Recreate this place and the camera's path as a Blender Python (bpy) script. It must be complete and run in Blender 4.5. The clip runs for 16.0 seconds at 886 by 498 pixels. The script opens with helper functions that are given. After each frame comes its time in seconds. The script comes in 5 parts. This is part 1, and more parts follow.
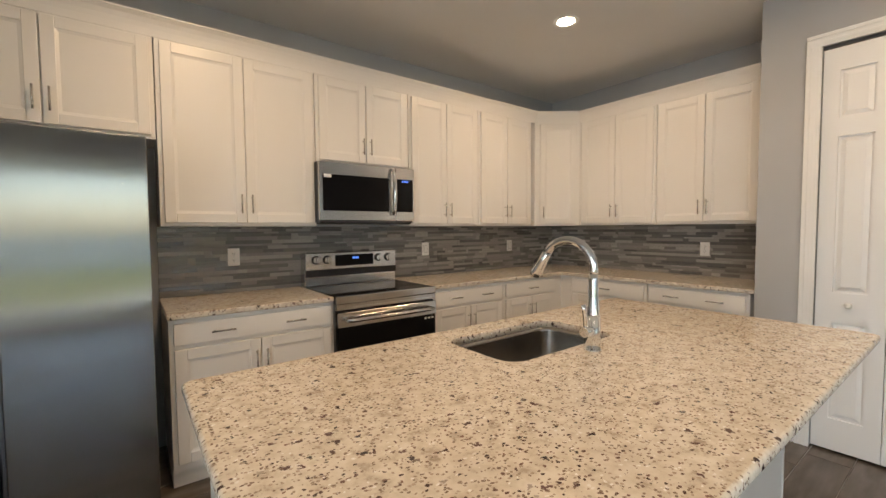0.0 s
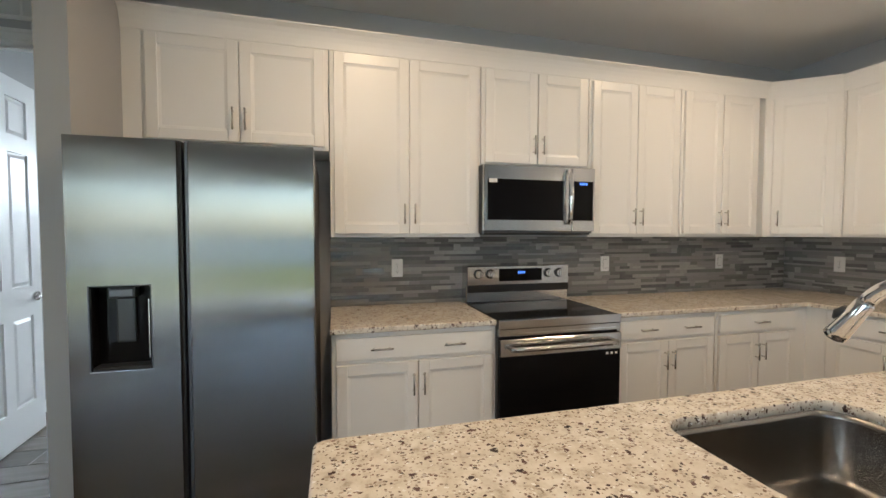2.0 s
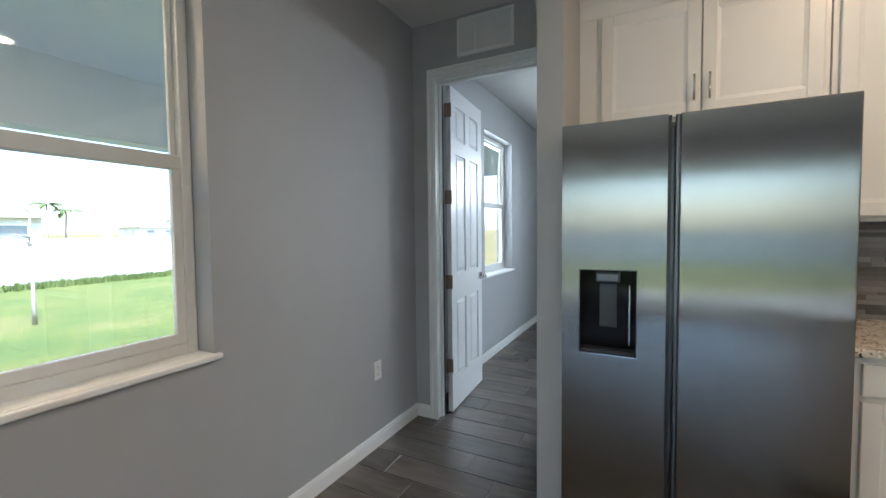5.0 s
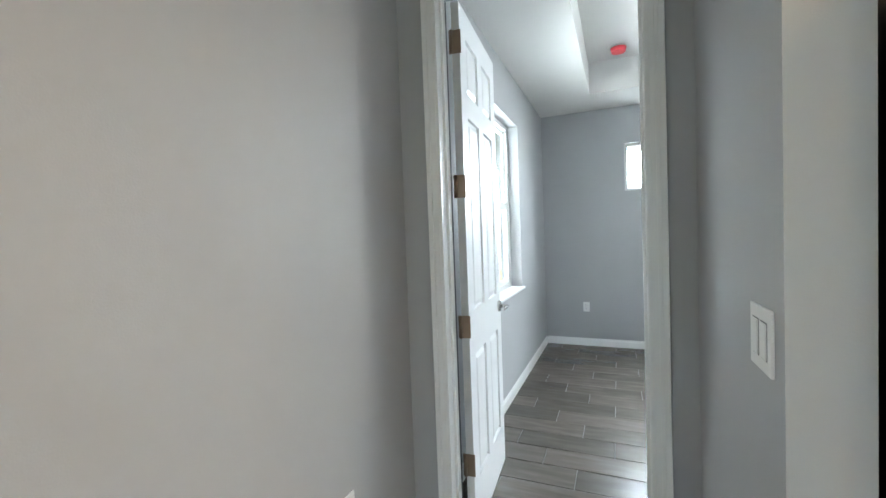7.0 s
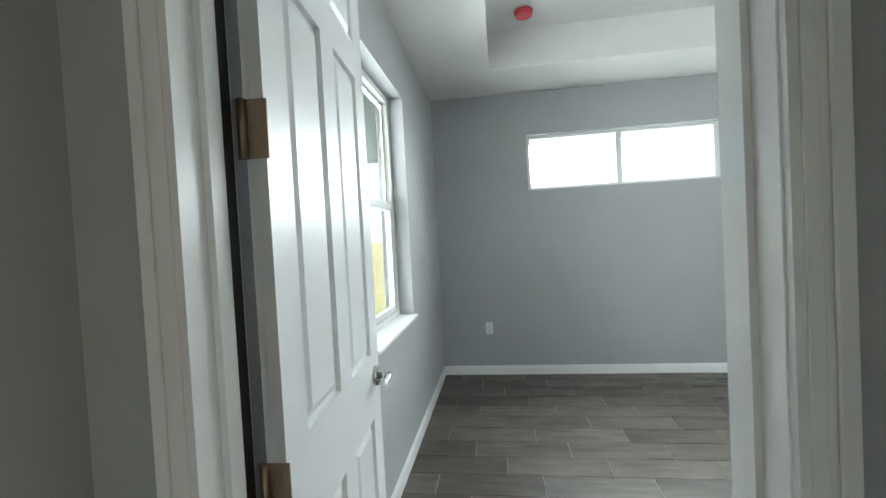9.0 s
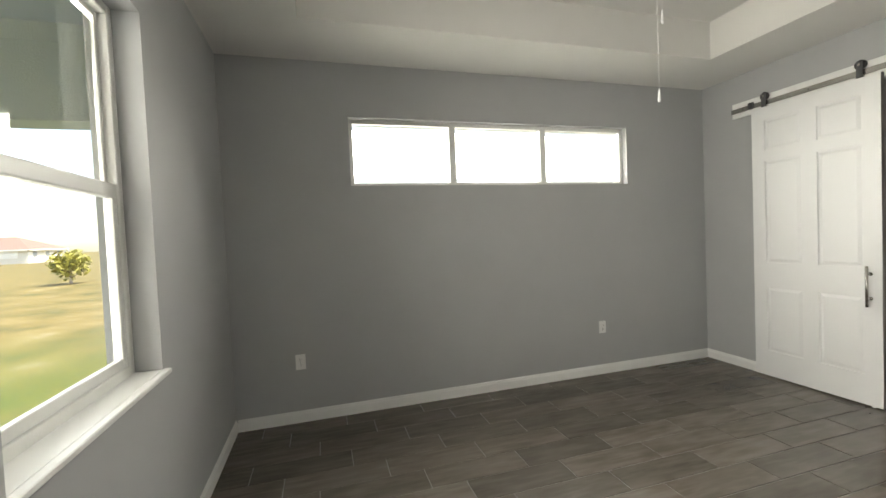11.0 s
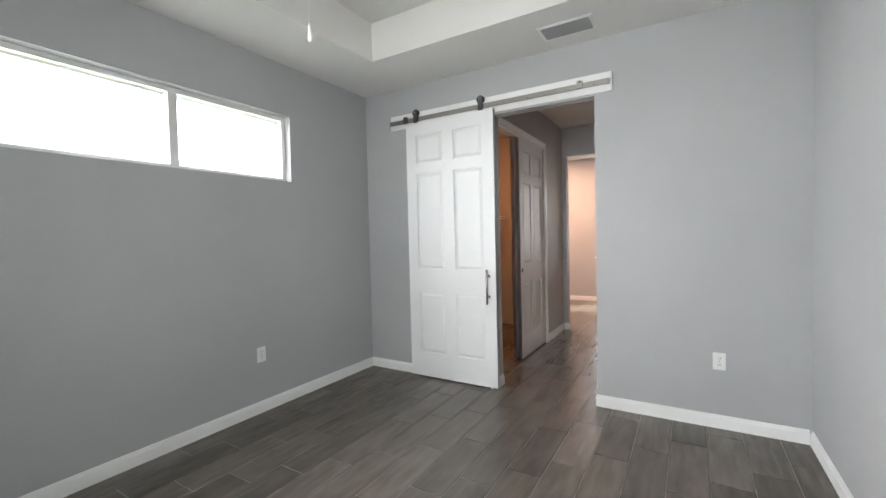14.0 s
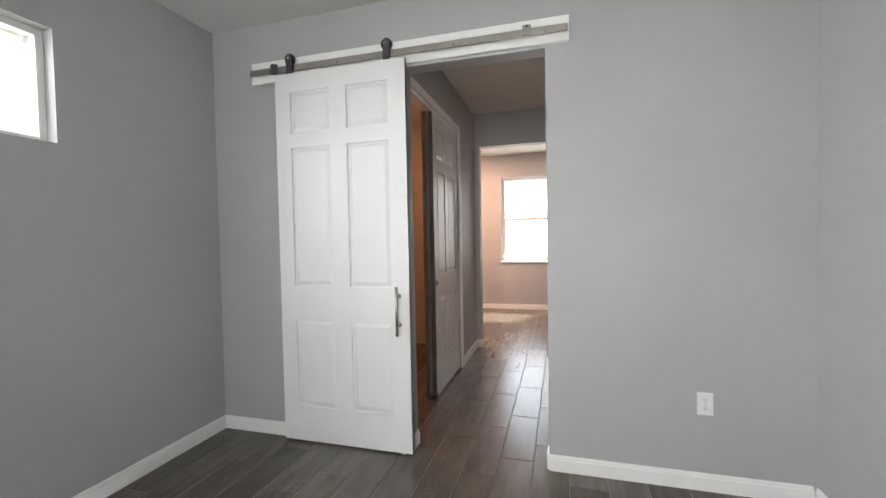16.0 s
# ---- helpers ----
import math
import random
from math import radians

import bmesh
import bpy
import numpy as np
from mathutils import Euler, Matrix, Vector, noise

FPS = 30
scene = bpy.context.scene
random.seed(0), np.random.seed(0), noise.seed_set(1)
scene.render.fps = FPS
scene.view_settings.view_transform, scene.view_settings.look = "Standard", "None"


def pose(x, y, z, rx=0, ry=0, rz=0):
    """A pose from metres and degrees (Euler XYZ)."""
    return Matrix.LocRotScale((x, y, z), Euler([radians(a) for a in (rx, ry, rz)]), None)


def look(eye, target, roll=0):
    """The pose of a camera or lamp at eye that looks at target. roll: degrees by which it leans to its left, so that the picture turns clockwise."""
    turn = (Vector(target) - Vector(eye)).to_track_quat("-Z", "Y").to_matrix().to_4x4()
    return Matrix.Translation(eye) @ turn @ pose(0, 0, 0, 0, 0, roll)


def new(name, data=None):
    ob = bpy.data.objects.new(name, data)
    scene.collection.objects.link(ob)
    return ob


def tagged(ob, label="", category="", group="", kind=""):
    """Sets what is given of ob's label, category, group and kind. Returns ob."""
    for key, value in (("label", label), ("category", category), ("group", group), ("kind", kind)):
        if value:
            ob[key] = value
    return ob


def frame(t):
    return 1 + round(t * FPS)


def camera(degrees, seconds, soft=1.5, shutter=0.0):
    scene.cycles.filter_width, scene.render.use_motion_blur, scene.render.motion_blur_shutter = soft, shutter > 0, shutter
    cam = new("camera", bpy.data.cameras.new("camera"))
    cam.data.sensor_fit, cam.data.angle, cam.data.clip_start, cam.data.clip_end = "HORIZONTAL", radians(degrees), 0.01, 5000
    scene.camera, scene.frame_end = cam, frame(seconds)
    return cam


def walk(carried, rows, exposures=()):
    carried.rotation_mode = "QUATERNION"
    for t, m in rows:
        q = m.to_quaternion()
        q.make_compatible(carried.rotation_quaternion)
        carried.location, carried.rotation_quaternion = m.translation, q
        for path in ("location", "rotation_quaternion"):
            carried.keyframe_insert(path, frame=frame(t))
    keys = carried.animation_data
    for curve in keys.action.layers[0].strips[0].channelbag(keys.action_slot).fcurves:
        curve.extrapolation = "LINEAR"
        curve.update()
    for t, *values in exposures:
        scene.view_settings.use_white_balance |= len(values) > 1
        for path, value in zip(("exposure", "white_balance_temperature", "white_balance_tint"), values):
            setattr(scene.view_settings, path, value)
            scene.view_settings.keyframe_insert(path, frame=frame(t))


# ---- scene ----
cam = camera(94.1, 16.0)
PATH = [
    (0, (-0.04, 0.188, 1.362), (1.168, 1.778, 1.265), -0.4),
    (0.5, (-0.003, 0.38, 1.374), (1.094, 2.05, 1.281), -0.1),
    (1, (0.052, 0.498, 1.398), (0.979, 2.268, 1.308), 0.0),
    (1.5, (0.095, 0.556, 1.417), (0.833, 2.413, 1.332), 0.1),
    (2, (0.11, 0.578, 1.416), (0.627, 2.508, 1.336), 0.1),
    (2.5, (0.076, 0.593, 1.414), (0.366, 2.57, 1.334), 0.1),
    (3, (0.04, 0.602, 1.405), (0.08, 2.599, 1.323), 0.0),
    (3.5, (-0.037, 0.608, 1.402), (-0.268, 2.592, 1.311), -0.0),
    (4, (-0.173, 0.612, 1.402), (-0.692, 2.541, 1.303), -0.2),
    (4.2, (-0.279, 0.623, 1.395), (-0.878, 2.529, 1.299), -0.2),
    (4.5, (-0.367, 0.631, 1.397), (-1.117, 2.483, 1.296), -0.3),
    (4.8, (-0.475, 0.683, 1.38), (-1.331, 2.488, 1.285), -0.6),
    (5, (-0.531, 0.729, 1.37), (-1.445, 2.506, 1.278), -0.6),
    (7.3, (-1.319, 1.893, 1.401), (-2.036, 3.759, 1.345), -2.7),
    (7.5, (-1.358, 1.996, 1.404), (-2.017, 3.884, 1.351), -2.9),
    (7.8, (-1.408, 2.165, 1.408), (-1.979, 4.081, 1.351), -2.7),
    (8.2, (-1.45, 2.375, 1.406), (-1.922, 4.316, 1.354), -2.9),
    (10.3, (-1.485, 3.364, 1.413), (-1.292, 5.354, 1.348), -2.6),
    (10.5, (-1.466, 3.431, 1.406), (-1.18, 5.41, 1.342), -2.6),
    (11, (-1.415, 3.592, 1.408), (-0.847, 5.508, 1.344), -2.5),
    (12, (-1.301, 3.772, 1.396), (-0.173, 5.422, 1.338), -2.4),
    (12.5, (-1.265, 3.827, 1.383), (0.078, 5.308, 1.324), -2.3),
    (13.5, (-1.048, 3.963, 1.342), (0.569, 5.138, 1.28), -1.7),
    (14.5, (-0.61, 4.229, 1.357), (1.178, 5.123, 1.296), -1.2),
    (15, (-0.385, 4.386, 1.363), (1.457, 5.162, 1.298), -1.2),
    (16, (0.081, 4.634, 1.351), (2.004, 5.181, 1.29), -1.1),
]

EXPO = [(0, 2.25, 6700, 10), (1, 2.3, 6350, 8), (2.5, 2.45, 5800, 5), (4, 2.5, 5700, 5), (5, 2.38, 5650, 5), (7.3, 3.3, 6050, 4), (8.2, 3.05, 5900, 1), (10.3, 2.05, 7500, 3), (11, 2.0, 7800, 8), (11.5, 2.25, 6800, 9), (12, 2.35, 6600, 9), (16, 2.05, 6900, 11)]
walk(cam, [(t, look(eye, target, roll)) for t, eye, target, roll in PATH], EXPO)

# ---- light ----
world = bpy.data.worlds.new("sky")
scene.world = world
world.use_nodes = True
wn = world.node_tree.nodes
sky = wn.new("ShaderNodeTexSky")
sky.sky_type = 'NISHITA'
sky.sun_disc = False
sky.sun_elevation = radians(58)
sky.sun_rotation = radians(110)
sky.air_density, sky.dust_density = 1.0, 1.5
world.node_tree.links.new(sky.outputs[0], wn["Background"].inputs[0])
wn["Background"].inputs[1].default_value = 0.15


def lamp(name, kind, energy, m, color=(1, 1, 1), **kw):
    d = bpy.data.lights.new(name, kind)
    d.energy, d.color = energy, color
    for k, v in kw.items():
        if k == "size":
            d.size = v
        if k == "size_y":
            d.shape = 'RECTANGLE'
            d.size_y = v
        if k == "radius":
            d.shadow_soft_size = v
        if k == "angle":
            d.angle = v
    ob = new(name, d)
    ob.matrix_world = m
    return ob


lamp("sun", 'SUN', 3.0, look((8, -3, 14), (0, 0, 0)), (1, 0.95, 0.88), angle=radians(3))
WARM = (1.0, 0.66, 0.38)
CAN, FTURN = 2.45, 8
DAY = (0.93, 0.97, 1.0)
# daylight standing in the window openings
tl = lamp("transom_daylight", 'AREA', 12.0, look((0.18, 7.20, 2.16), (0.18, 4.2, 0.3)), DAY, size=2.6, size_y=0.5)
tl.data.spread = radians(125)
wl = lamp("west_daylight", 'AREA', 6.0, look((-2.27, 5.16, 1.64), (0.5, 5.16, 1.5)), DAY, size=0.85, size_y=1.4)
wl.data.spread = radians(110)
pl = lamp("porch_door_daylight", 'AREA', 8, look((-2.27, -1.55, 1.25), (0.5, -1.2, 1.25)), DAY, size=2.5, size_y=2.2)
pl.data.spread = radians(140)
lamp("far_daylight", 'AREA', 5, look((7.87, 5.21, 1.64), (5.0, 5.21, 1.5)), DAY, size=0.85, size_y=1.4)


# ---- materials ----
MATS = {}


def nodes_of(name):
    m = bpy.data.materials.new(name)
    m.use_nodes = True
    t = m.node_tree
    return m, t, t.nodes["Principled BSDF"]


def mix(t, a, b, fac):
    n = t.nodes.new("ShaderNodeMix")
    n.data_type = 'RGBA'
    for sock, v in ((n.inputs[0], fac), (n.inputs[6], a), (n.inputs[7], b)):
        if isinstance(v, (int, float)):
            sock.default_value = v
        elif isinstance(v, tuple):
            sock.default_value = (*v, 1) if len(v) == 3 else v
        else:
            t.links.new(v, sock)
    return n.outputs[2]


def coords(t, scale=(1, 1, 1), which="Object"):
    c = t.nodes.new("ShaderNodeTexCoord")
    mp = t.nodes.new("ShaderNodeMapping")
    mp.inputs[3].default_value = scale
    t.links.new(c.outputs[which], mp.inputs[0])
    return mp.outputs[0]


def noise_tex(t, scale, detail=4, rough=0.55, vec=None):
    n = t.nodes.new("ShaderNodeTexNoise")
    n.inputs["Scale"].default_value = scale
    n.inputs["Detail"].default_value = detail
    n.inputs["Roughness"].default_value = rough
    if vec is None:
        vec = coords(t)
    t.links.new(vec, n.inputs["Vector"])
    return n.outputs["Fac"]


def ramp(t, fac, stops):
    r = t.nodes.new("ShaderNodeValToRGB")
    el = r.color_ramp.elements
    el[0].position, el[1].position = stops[0][0], stops[-1][0]
    for p, c in stops[1:-1]:
        el.new(p)
    for e, (p, c) in zip(el, stops):
        e.color = (*c, 1) if isinstance(c, tuple) else (c, c, c, 1)
    t.links.new(fac, r.inputs[0])
    return r.outputs[0]


def bump(t, b, height, strength, dist=0.002):
    n = t.nodes.new("ShaderNodeBump")
    n.inputs["Strength"].default_value = strength
    n.inputs["Distance"].default_value = dist
    t.links.new(height, n.inputs["Height"])
    t.links.new(n.outputs[0], b.inputs["Normal"])


def paint(name, color, rough=0.55, grain=180, relief=0.25, var=0.06, dist=0.001):
    m, t, b = nodes_of(name)
    big = noise_tex(t, 1.7, 3)
    c = mix(t, tuple(v * (1 - var) for v in color), tuple(min(1, v * (1 + var)) for v in color), big)
    t.links.new(c, b.inputs["Base Color"])
    b.inputs["Roughness"].default_value = rough
    bump(t, b, noise_tex(t, grain, 3), relief, dist)
    return m


def metal(name, color, rough, stretch=(1, 1, 1), relief=0.02, aniso=0.0):
    m, t, b = nodes_of(name)
    b.inputs["Metallic"].default_value = 1
    v = noise_tex(t, 300, 3, 0.6, coords(t, stretch))
    c = mix(t, tuple(q * (0.985 if aniso else 0.93) for q in color), color, v)
    t.links.new(c, b.inputs["Base Color"])
    r = ramp(t, v, [(0.2, rough * (0.97 if aniso else 0.85)), (0.8, rough * (1.03 if aniso else 1.15))])
    t.links.new(r, b.inputs["Roughness"])
    if relief:
        bump(t, b, v, relief, 0.0005)
    if aniso:
        tg = t.nodes.new("ShaderNodeTangent")
        tg.direction_type, tg.axis = 'RADIAL', 'Z'
        t.links.new(tg.outputs[0], b.inputs["Tangent"])
        b.inputs["Anisotropic"].default_value = aniso
    return m


def plain(name, color, rough=0.4, metallic=0.0, emit=0.0, spec=0.5):
    m, t, b = nodes_of(name)
    b.inputs["Roughness"].default_value = rough
    b.inputs["Metallic"].default_value = metallic
    b.inputs["Specular IOR Level"].default_value = spec
    c = mix(t, tuple(q * 0.94 for q in color), color, noise_tex(t, 14, 3))
    t.links.new(c, b.inputs["Base Color"])
    if emit:
        b.inputs["Emission Color"].default_value = (*color, 1)
        b.inputs["Emission Strength"].default_value = emit
    return m


wall_mat = paint("wall_paint", (0.43, 0.435, 0.445), 0.6, 220, 0.3)
ceil_mat = paint("ceiling_paint", (0.74, 0.73, 0.71), 0.8, 60, 0.5, 0.03, 0.002)
trim_mat = paint("trim_paint", (0.84, 0.84, 0.83), 0.34, 90, 0.03, 0.02)
cab_mat = paint("cabinet_paint", (0.80, 0.78, 0.75), 0.32, 120, 0.06, 0.02)
door_mat = paint("door_paint", (0.82, 0.825, 0.83), 0.38, 150, 0.12, 0.02)
plate_mat = plain("outlet_plastic", (0.85, 0.85, 0.84), 0.3)
slot_mat = plain("slot_dark", (0.03, 0.03, 0.03), 0.6)
steel = metal("brushed_steel", (0.315, 0.305, 0.288), 0.19, (0.02, 1, 10), 0.0, 1.0)
steel_bright = metal("bright_steel", (0.60, 0.585, 0.57), 0.16, (0.02, 1, 10), 0.0, 0.9)
steel_dark = metal("dark_steel", (0.16, 0.16, 0.17), 0.35, (1, 1, 20), 0.02)
sink_steel = metal("sink_steel", (0.30, 0.285, 0.27), 0.26, (30, 1, 1), 0.03)
chrome = metal("chrome", (0.82, 0.83, 0.85), 0.06, (1, 1, 1), 0)
nickel = metal("satin_nickel", (0.62, 0.60, 0.57), 0.25, (1, 1, 8), 0.01)
bronze = metal("hinge_bronze", (0.30, 0.22, 0.16), 0.4, (1, 1, 1), 0.05)
black_glass = plain("black_glass", (0.006, 0.006, 0.007), 0.05, spec=0.12)
black_plastic = plain("black_plastic", (0.02, 0.02, 0.022), 0.35)
grey_plastic = plain("grey_plastic", (0.09, 0.09, 0.095), 0.4)
paddle_mat = plain("smoked_plastic", (0.035, 0.04, 0.045), 0.2)
vent_grey = plain("vent_grey", (0.30, 0.30, 0.30), 0.5)
blue_led = plain("blue_display", (0.10, 0.25, 1.0), 0.4, emit=0.35)
red_plastic = plain("red_plastic", (0.72, 0.05, 0.07), 0.45)
vinyl_mat = paint("vinyl_frame", (0.74, 0.74, 0.72), 0.4, 60, 0.05, 0.02)
stucco_mat = paint("stucco", (0.74, 0.74, 0.71), 0.85, 90, 0.8, 0.05, 0.004)
lens_mat = plain("lamp_lens", (1.0, 0.86, 0.66), 0.5, emit=14.0)
grout_mat = paint("floor_grout", (0.22, 0.205, 0.19), 0.85, 300, 0.4)
splash_grout = paint("splash_grout", (0.22, 0.215, 0.21), 0.85, 300, 0.3)


def make_glass():
    m, t, b = nodes_of("window_glass")
    b.inputs["Base Color"].default_value = (0.97, 0.99, 0.98, 1)
    b.inputs["Roughness"].default_value = 0.0
    b.inputs["Transmission Weight"].default_value = 1
    b.inputs["IOR"].default_value = 1.45
    return m


glass = make_glass()


def make_granite():
    m, t, b = nodes_of("granite")
    v = coords(t)
    base = ramp(t, noise_tex(t, 26, 6, 0.65, v), [(0.30, (0.34, 0.27, 0.21)), (0.43, (0.62, 0.56, 0.47)), (0.58, (0.74, 0.69, 0.61)), (0.8, (0.80, 0.77, 0.72))])
    cloud = noise_tex(t, 6, 3, 0.5, v)
    base = mix(t, base, (0.64, 0.57, 0.48), ramp(t, cloud, [(0.4, 0.0), (0.75, 0.5)]))
    wob = t.nodes.new("ShaderNodeTexNoise")
    wob.inputs["Scale"].default_value = 70
    wob.inputs["Detail"].default_value = 3
    t.links.new(v, wob.inputs["Vector"])
    sway = t.nodes.new("ShaderNodeVectorMath")
    sway.operation = 'SCALE'
    sway.inputs["Scale"].default_value = 1.5
    t.links.new(wob.outputs["Color"], sway.inputs[0])

    def specks(c, scale, size, share, seed, dark, light):
        """Mineral flecks with ragged outlines: a share of the cells of a cell pattern."""
        mp = coords(t, (scale, scale * 1.25, scale))
        shift = t.nodes.new("ShaderNodeVectorMath")
        shift.operation = 'ADD'
        t.links.new(mp, shift.inputs[0])
        t.links.new(sway.outputs[0], shift.inputs[1])
        move = t.nodes.new("ShaderNodeVectorMath")
        move.operation = 'ADD'
        move.inputs[1].default_value = (seed, seed * 0.7, 0)
        t.links.new(shift.outputs[0], move.inputs[0])
        cells = t.nodes.new("ShaderNodeTexVoronoi")
        cells.inputs["Scale"].default_value = 1.0
        t.links.new(move.outputs[0], cells.inputs["Vector"])
        inside = ramp(t, cells.outputs["Distance"], [(size * 0.8, 1.0), (size, 0.0)])
        sep = t.nodes.new("ShaderNodeSeparateColor")
        t.links.new(cells.outputs["Color"], sep.inputs[0])
        chosen = ramp(t, sep.outputs[0], [(share - 0.01, 1.0), (share + 0.01, 0.0)])
        mul = t.nodes.new("ShaderNodeMath")
        mul.operation = 'MULTIPLY'
        t.links.new(inside, mul.inputs[0])
        t.links.new(chosen, mul.inputs[1])
        return mix(t, c, ramp(t, sep.outputs[1], [(0.2, dark), (0.9, light)]), mul.outputs[0])
    c = specks(base, 120, 0.48, 0.30, 3.1, (0.22, 0.16, 0.12), (0.46, 0.38, 0.31))
    c = specks(c, 100, 0.44, 0.18, 9.7, (0.06, 0.038, 0.034), (0.24, 0.15, 0.12))
    c = specks(c, 46, 0.42, 0.09, 5.3, (0.045, 0.028, 0.027), (0.15, 0.09, 0.08))
    c = specks(c, 90, 0.36, 0.10, 17.9, (0.82, 0.80, 0.77), (0.88, 0.87, 0.85))
    t.links.new(c, b.inputs["Base Color"])
    b.inputs["Roughness"].default_value = 0.12
    return m


granite = make_granite()


def make_floor():
    m, t, b = nodes_of("wood_look_tile")
    info = t.nodes.new("ShaderNodeObjectInfo")
    geo = t.nodes.new("ShaderNodeNewGeometry")
    add = t.nodes.new("ShaderNodeMath")
    add.operation = 'ADD'
    t.links.new(info.outputs["Random"], add.inputs[0])
    t.links.new(geo.outputs["Random Per Island"], add.inputs[1])
    fr = t.nodes.new("ShaderNodeMath")
    fr.operation = 'FRACT'
    t.links.new(add.outputs[0], fr.inputs[0])
    c = t.nodes.new("ShaderNodeTexCoord")
    comb = t.nodes.new("ShaderNodeCombineXYZ")
    big = t.nodes.new("ShaderNodeMath")
    big.operation = 'MULTIPLY'
    big.inputs[1].default_value = 37.0
    t.links.new(fr.outputs[0], big.inputs[0])
    t.links.new(big.outputs[0], comb.inputs[2])
    va = t.nodes.new("ShaderNodeVectorMath")
    va.operation = 'ADD'
    t.links.new(geo.outputs["Position"], va.inputs[0])
    t.links.new(comb.outputs[0], va.inputs[1])
    mp = t.nodes.new("ShaderNodeMapping")
    mp.inputs[3].default_value = (1.6, 10, 1)
    t.links.new(va.outputs[0], mp.inputs[0])
    grain = noise_tex(t, 2.5, 3, 0.5, mp.outputs[0])
    mp2 = t.nodes.new("ShaderNodeMapping")
    mp2.inputs[3].default_value = (3, 7, 1)
    t.links.new(va.outputs[0], mp2.inputs[0])
    cloud = noise_tex(t, 1.0, 3, 0.5, mp2.outputs[0])
    col = ramp(t, grain, [(0.2, (0.074, 0.061, 0.050)), (0.5, (0.102, 0.086, 0.072)), (0.75, (0.138, 0.120, 0.103))])
    col = mix(t, col, (0.168, 0.149, 0.130), ramp(t, cloud, [(0.38, 0.0), (0.82, 0.6)]))
    tone = ramp(t, fr.outputs[0], [(0.0, 0.78), (1.0, 1.18)])
    mm = t.nodes.new("ShaderNodeMix")
    mm.data_type = 'RGBA'
    mm.blend_type = 'MULTIPLY'
    mm.inputs[0].default_value = 1
    t.links.new(col, mm.inputs[6])
    t.links.new(tone, mm.inputs[7])
    t.links.new(mm.outputs[2], b.inputs["Base Color"])
    b.inputs["Roughness"].default_value = 0.27
    bump(t, b, noise_tex(t, 120, 3, 0.5, geo.outputs["Position"]), 0.08, 0.0006)
    return m


floor_mat = make_floor()


def make_mosaic():
    m, t, b = nodes_of("mosaic_strip")
    info = t.nodes.new("ShaderNodeObjectInfo")
    geo = t.nodes.new("ShaderNodeNewGeometry")
    add = t.nodes.new("ShaderNodeMath")
    add.operation = 'ADD'
    t.links.new(info.outputs["Random"], add.inputs[0])
    t.links.new(geo.outputs["Random Per Island"], add.inputs[1])
    fr = t.nodes.new("ShaderNodeMath")
    fr.operation = 'FRACT'
    t.links.new(add.outputs[0], fr.inputs[0])
    col = ramp(t, fr.outputs[0], [(0.0, (0.10, 0.10, 0.105)), (0.3, (0.20, 0.195, 0.19)), (0.55, (0.30, 0.285, 0.27)), (0.8, (0.42, 0.405, 0.385)), (1.0, (0.16, 0.165, 0.17))])
    col = mix(t, col, (0.24, 0.23, 0.22), ramp(t, noise_tex(t, 40, 4), [(0.3, 0.0), (0.8, 0.5)]))
    t.links.new(col, b.inputs["Base Color"])
    t.links.new(ramp(t, fr.outputs[0], [(0.2, 0.10), (0.5, 0.42), (0.9, 0.25)]), b.inputs["Roughness"])
    return m


mosaic_mat = make_mosaic()


def make_lawn():
    m, t, b = nodes_of("lawn")
    v = coords(t)
    f = noise_tex(t, 0.5, 6, 0.65, v)
    g = noise_tex(t, 16, 5, 0.75, v)
    c = ramp(t, f, [(0.38, (0.070, 0.105, 0.015)), (0.5, (0.112, 0.130, 0.020)), (0.62, (0.165, 0.150, 0.042))])
    c = mix(t, c, (0.06, 0.09, 0.02), ramp(t, g, [(0.38, 0.85), (0.58, 0.0)]))
    # the open field to the north is dry and straw coloured, with bare sand
    sep = t.nodes.new("ShaderNodeSeparateXYZ")
    t.links.new(v, sep.inputs[0])
    north = t.nodes.new("ShaderNodeMapRange")
    north.inputs["From Min"].default_value = 9.0
    north.inputs["From Max"].default_value = 14.0
    t.links.new(sep.outputs[1], north.inputs["Value"])
    straw = ramp(t, noise_tex(t, 0.8, 6, 0.65, v), [(0.36, (0.085, 0.085, 0.022)), (0.5, (0.16, 0.125, 0.038)), (0.62, (0.20, 0.16, 0.06)), (0.72, (0.34, 0.30, 0.22))])
    c = mix(t, c, straw, north.outputs[0])
    t.links.new(c, b.inputs["Base Color"])
    b.inputs["Roughness"].default_value = 0.9
    bump(t, b, g, 0.6, 0.03)
    return m


lawn_mat = make_lawn()
grass_mat = plain("grass_blade", (0.08, 0.115, 0.024), 0.7)
far_pane = plain("far_pane", (0.22, 0.24, 0.26), 0.3)
fence_mat = paint("fence_vinyl", (0.80, 0.80, 0.79), 0.45, 20, 0.05, 0.02)
bark_mat = paint("bark", (0.30, 0.26, 0.22), 0.9, 40, 0.8, 0.2, 0.01)
leaf_mat = plain("leaf", (0.08, 0.12, 0.03), 0.6)
bush_mat = plain("bush_leaf", (0.27, 0.26, 0.05), 0.6)
roof_mat = paint("roof_shingle", (0.22, 0.15, 0.13), 0.9, 8, 0.5, 0.15)
house_mat = paint("house_stucco", (0.66, 0.63, 0.58), 0.85, 30, 0.4, 0.04)
concrete = paint("concrete", (0.48, 0.47, 0.45), 0.85, 40, 0.4, 0.08)


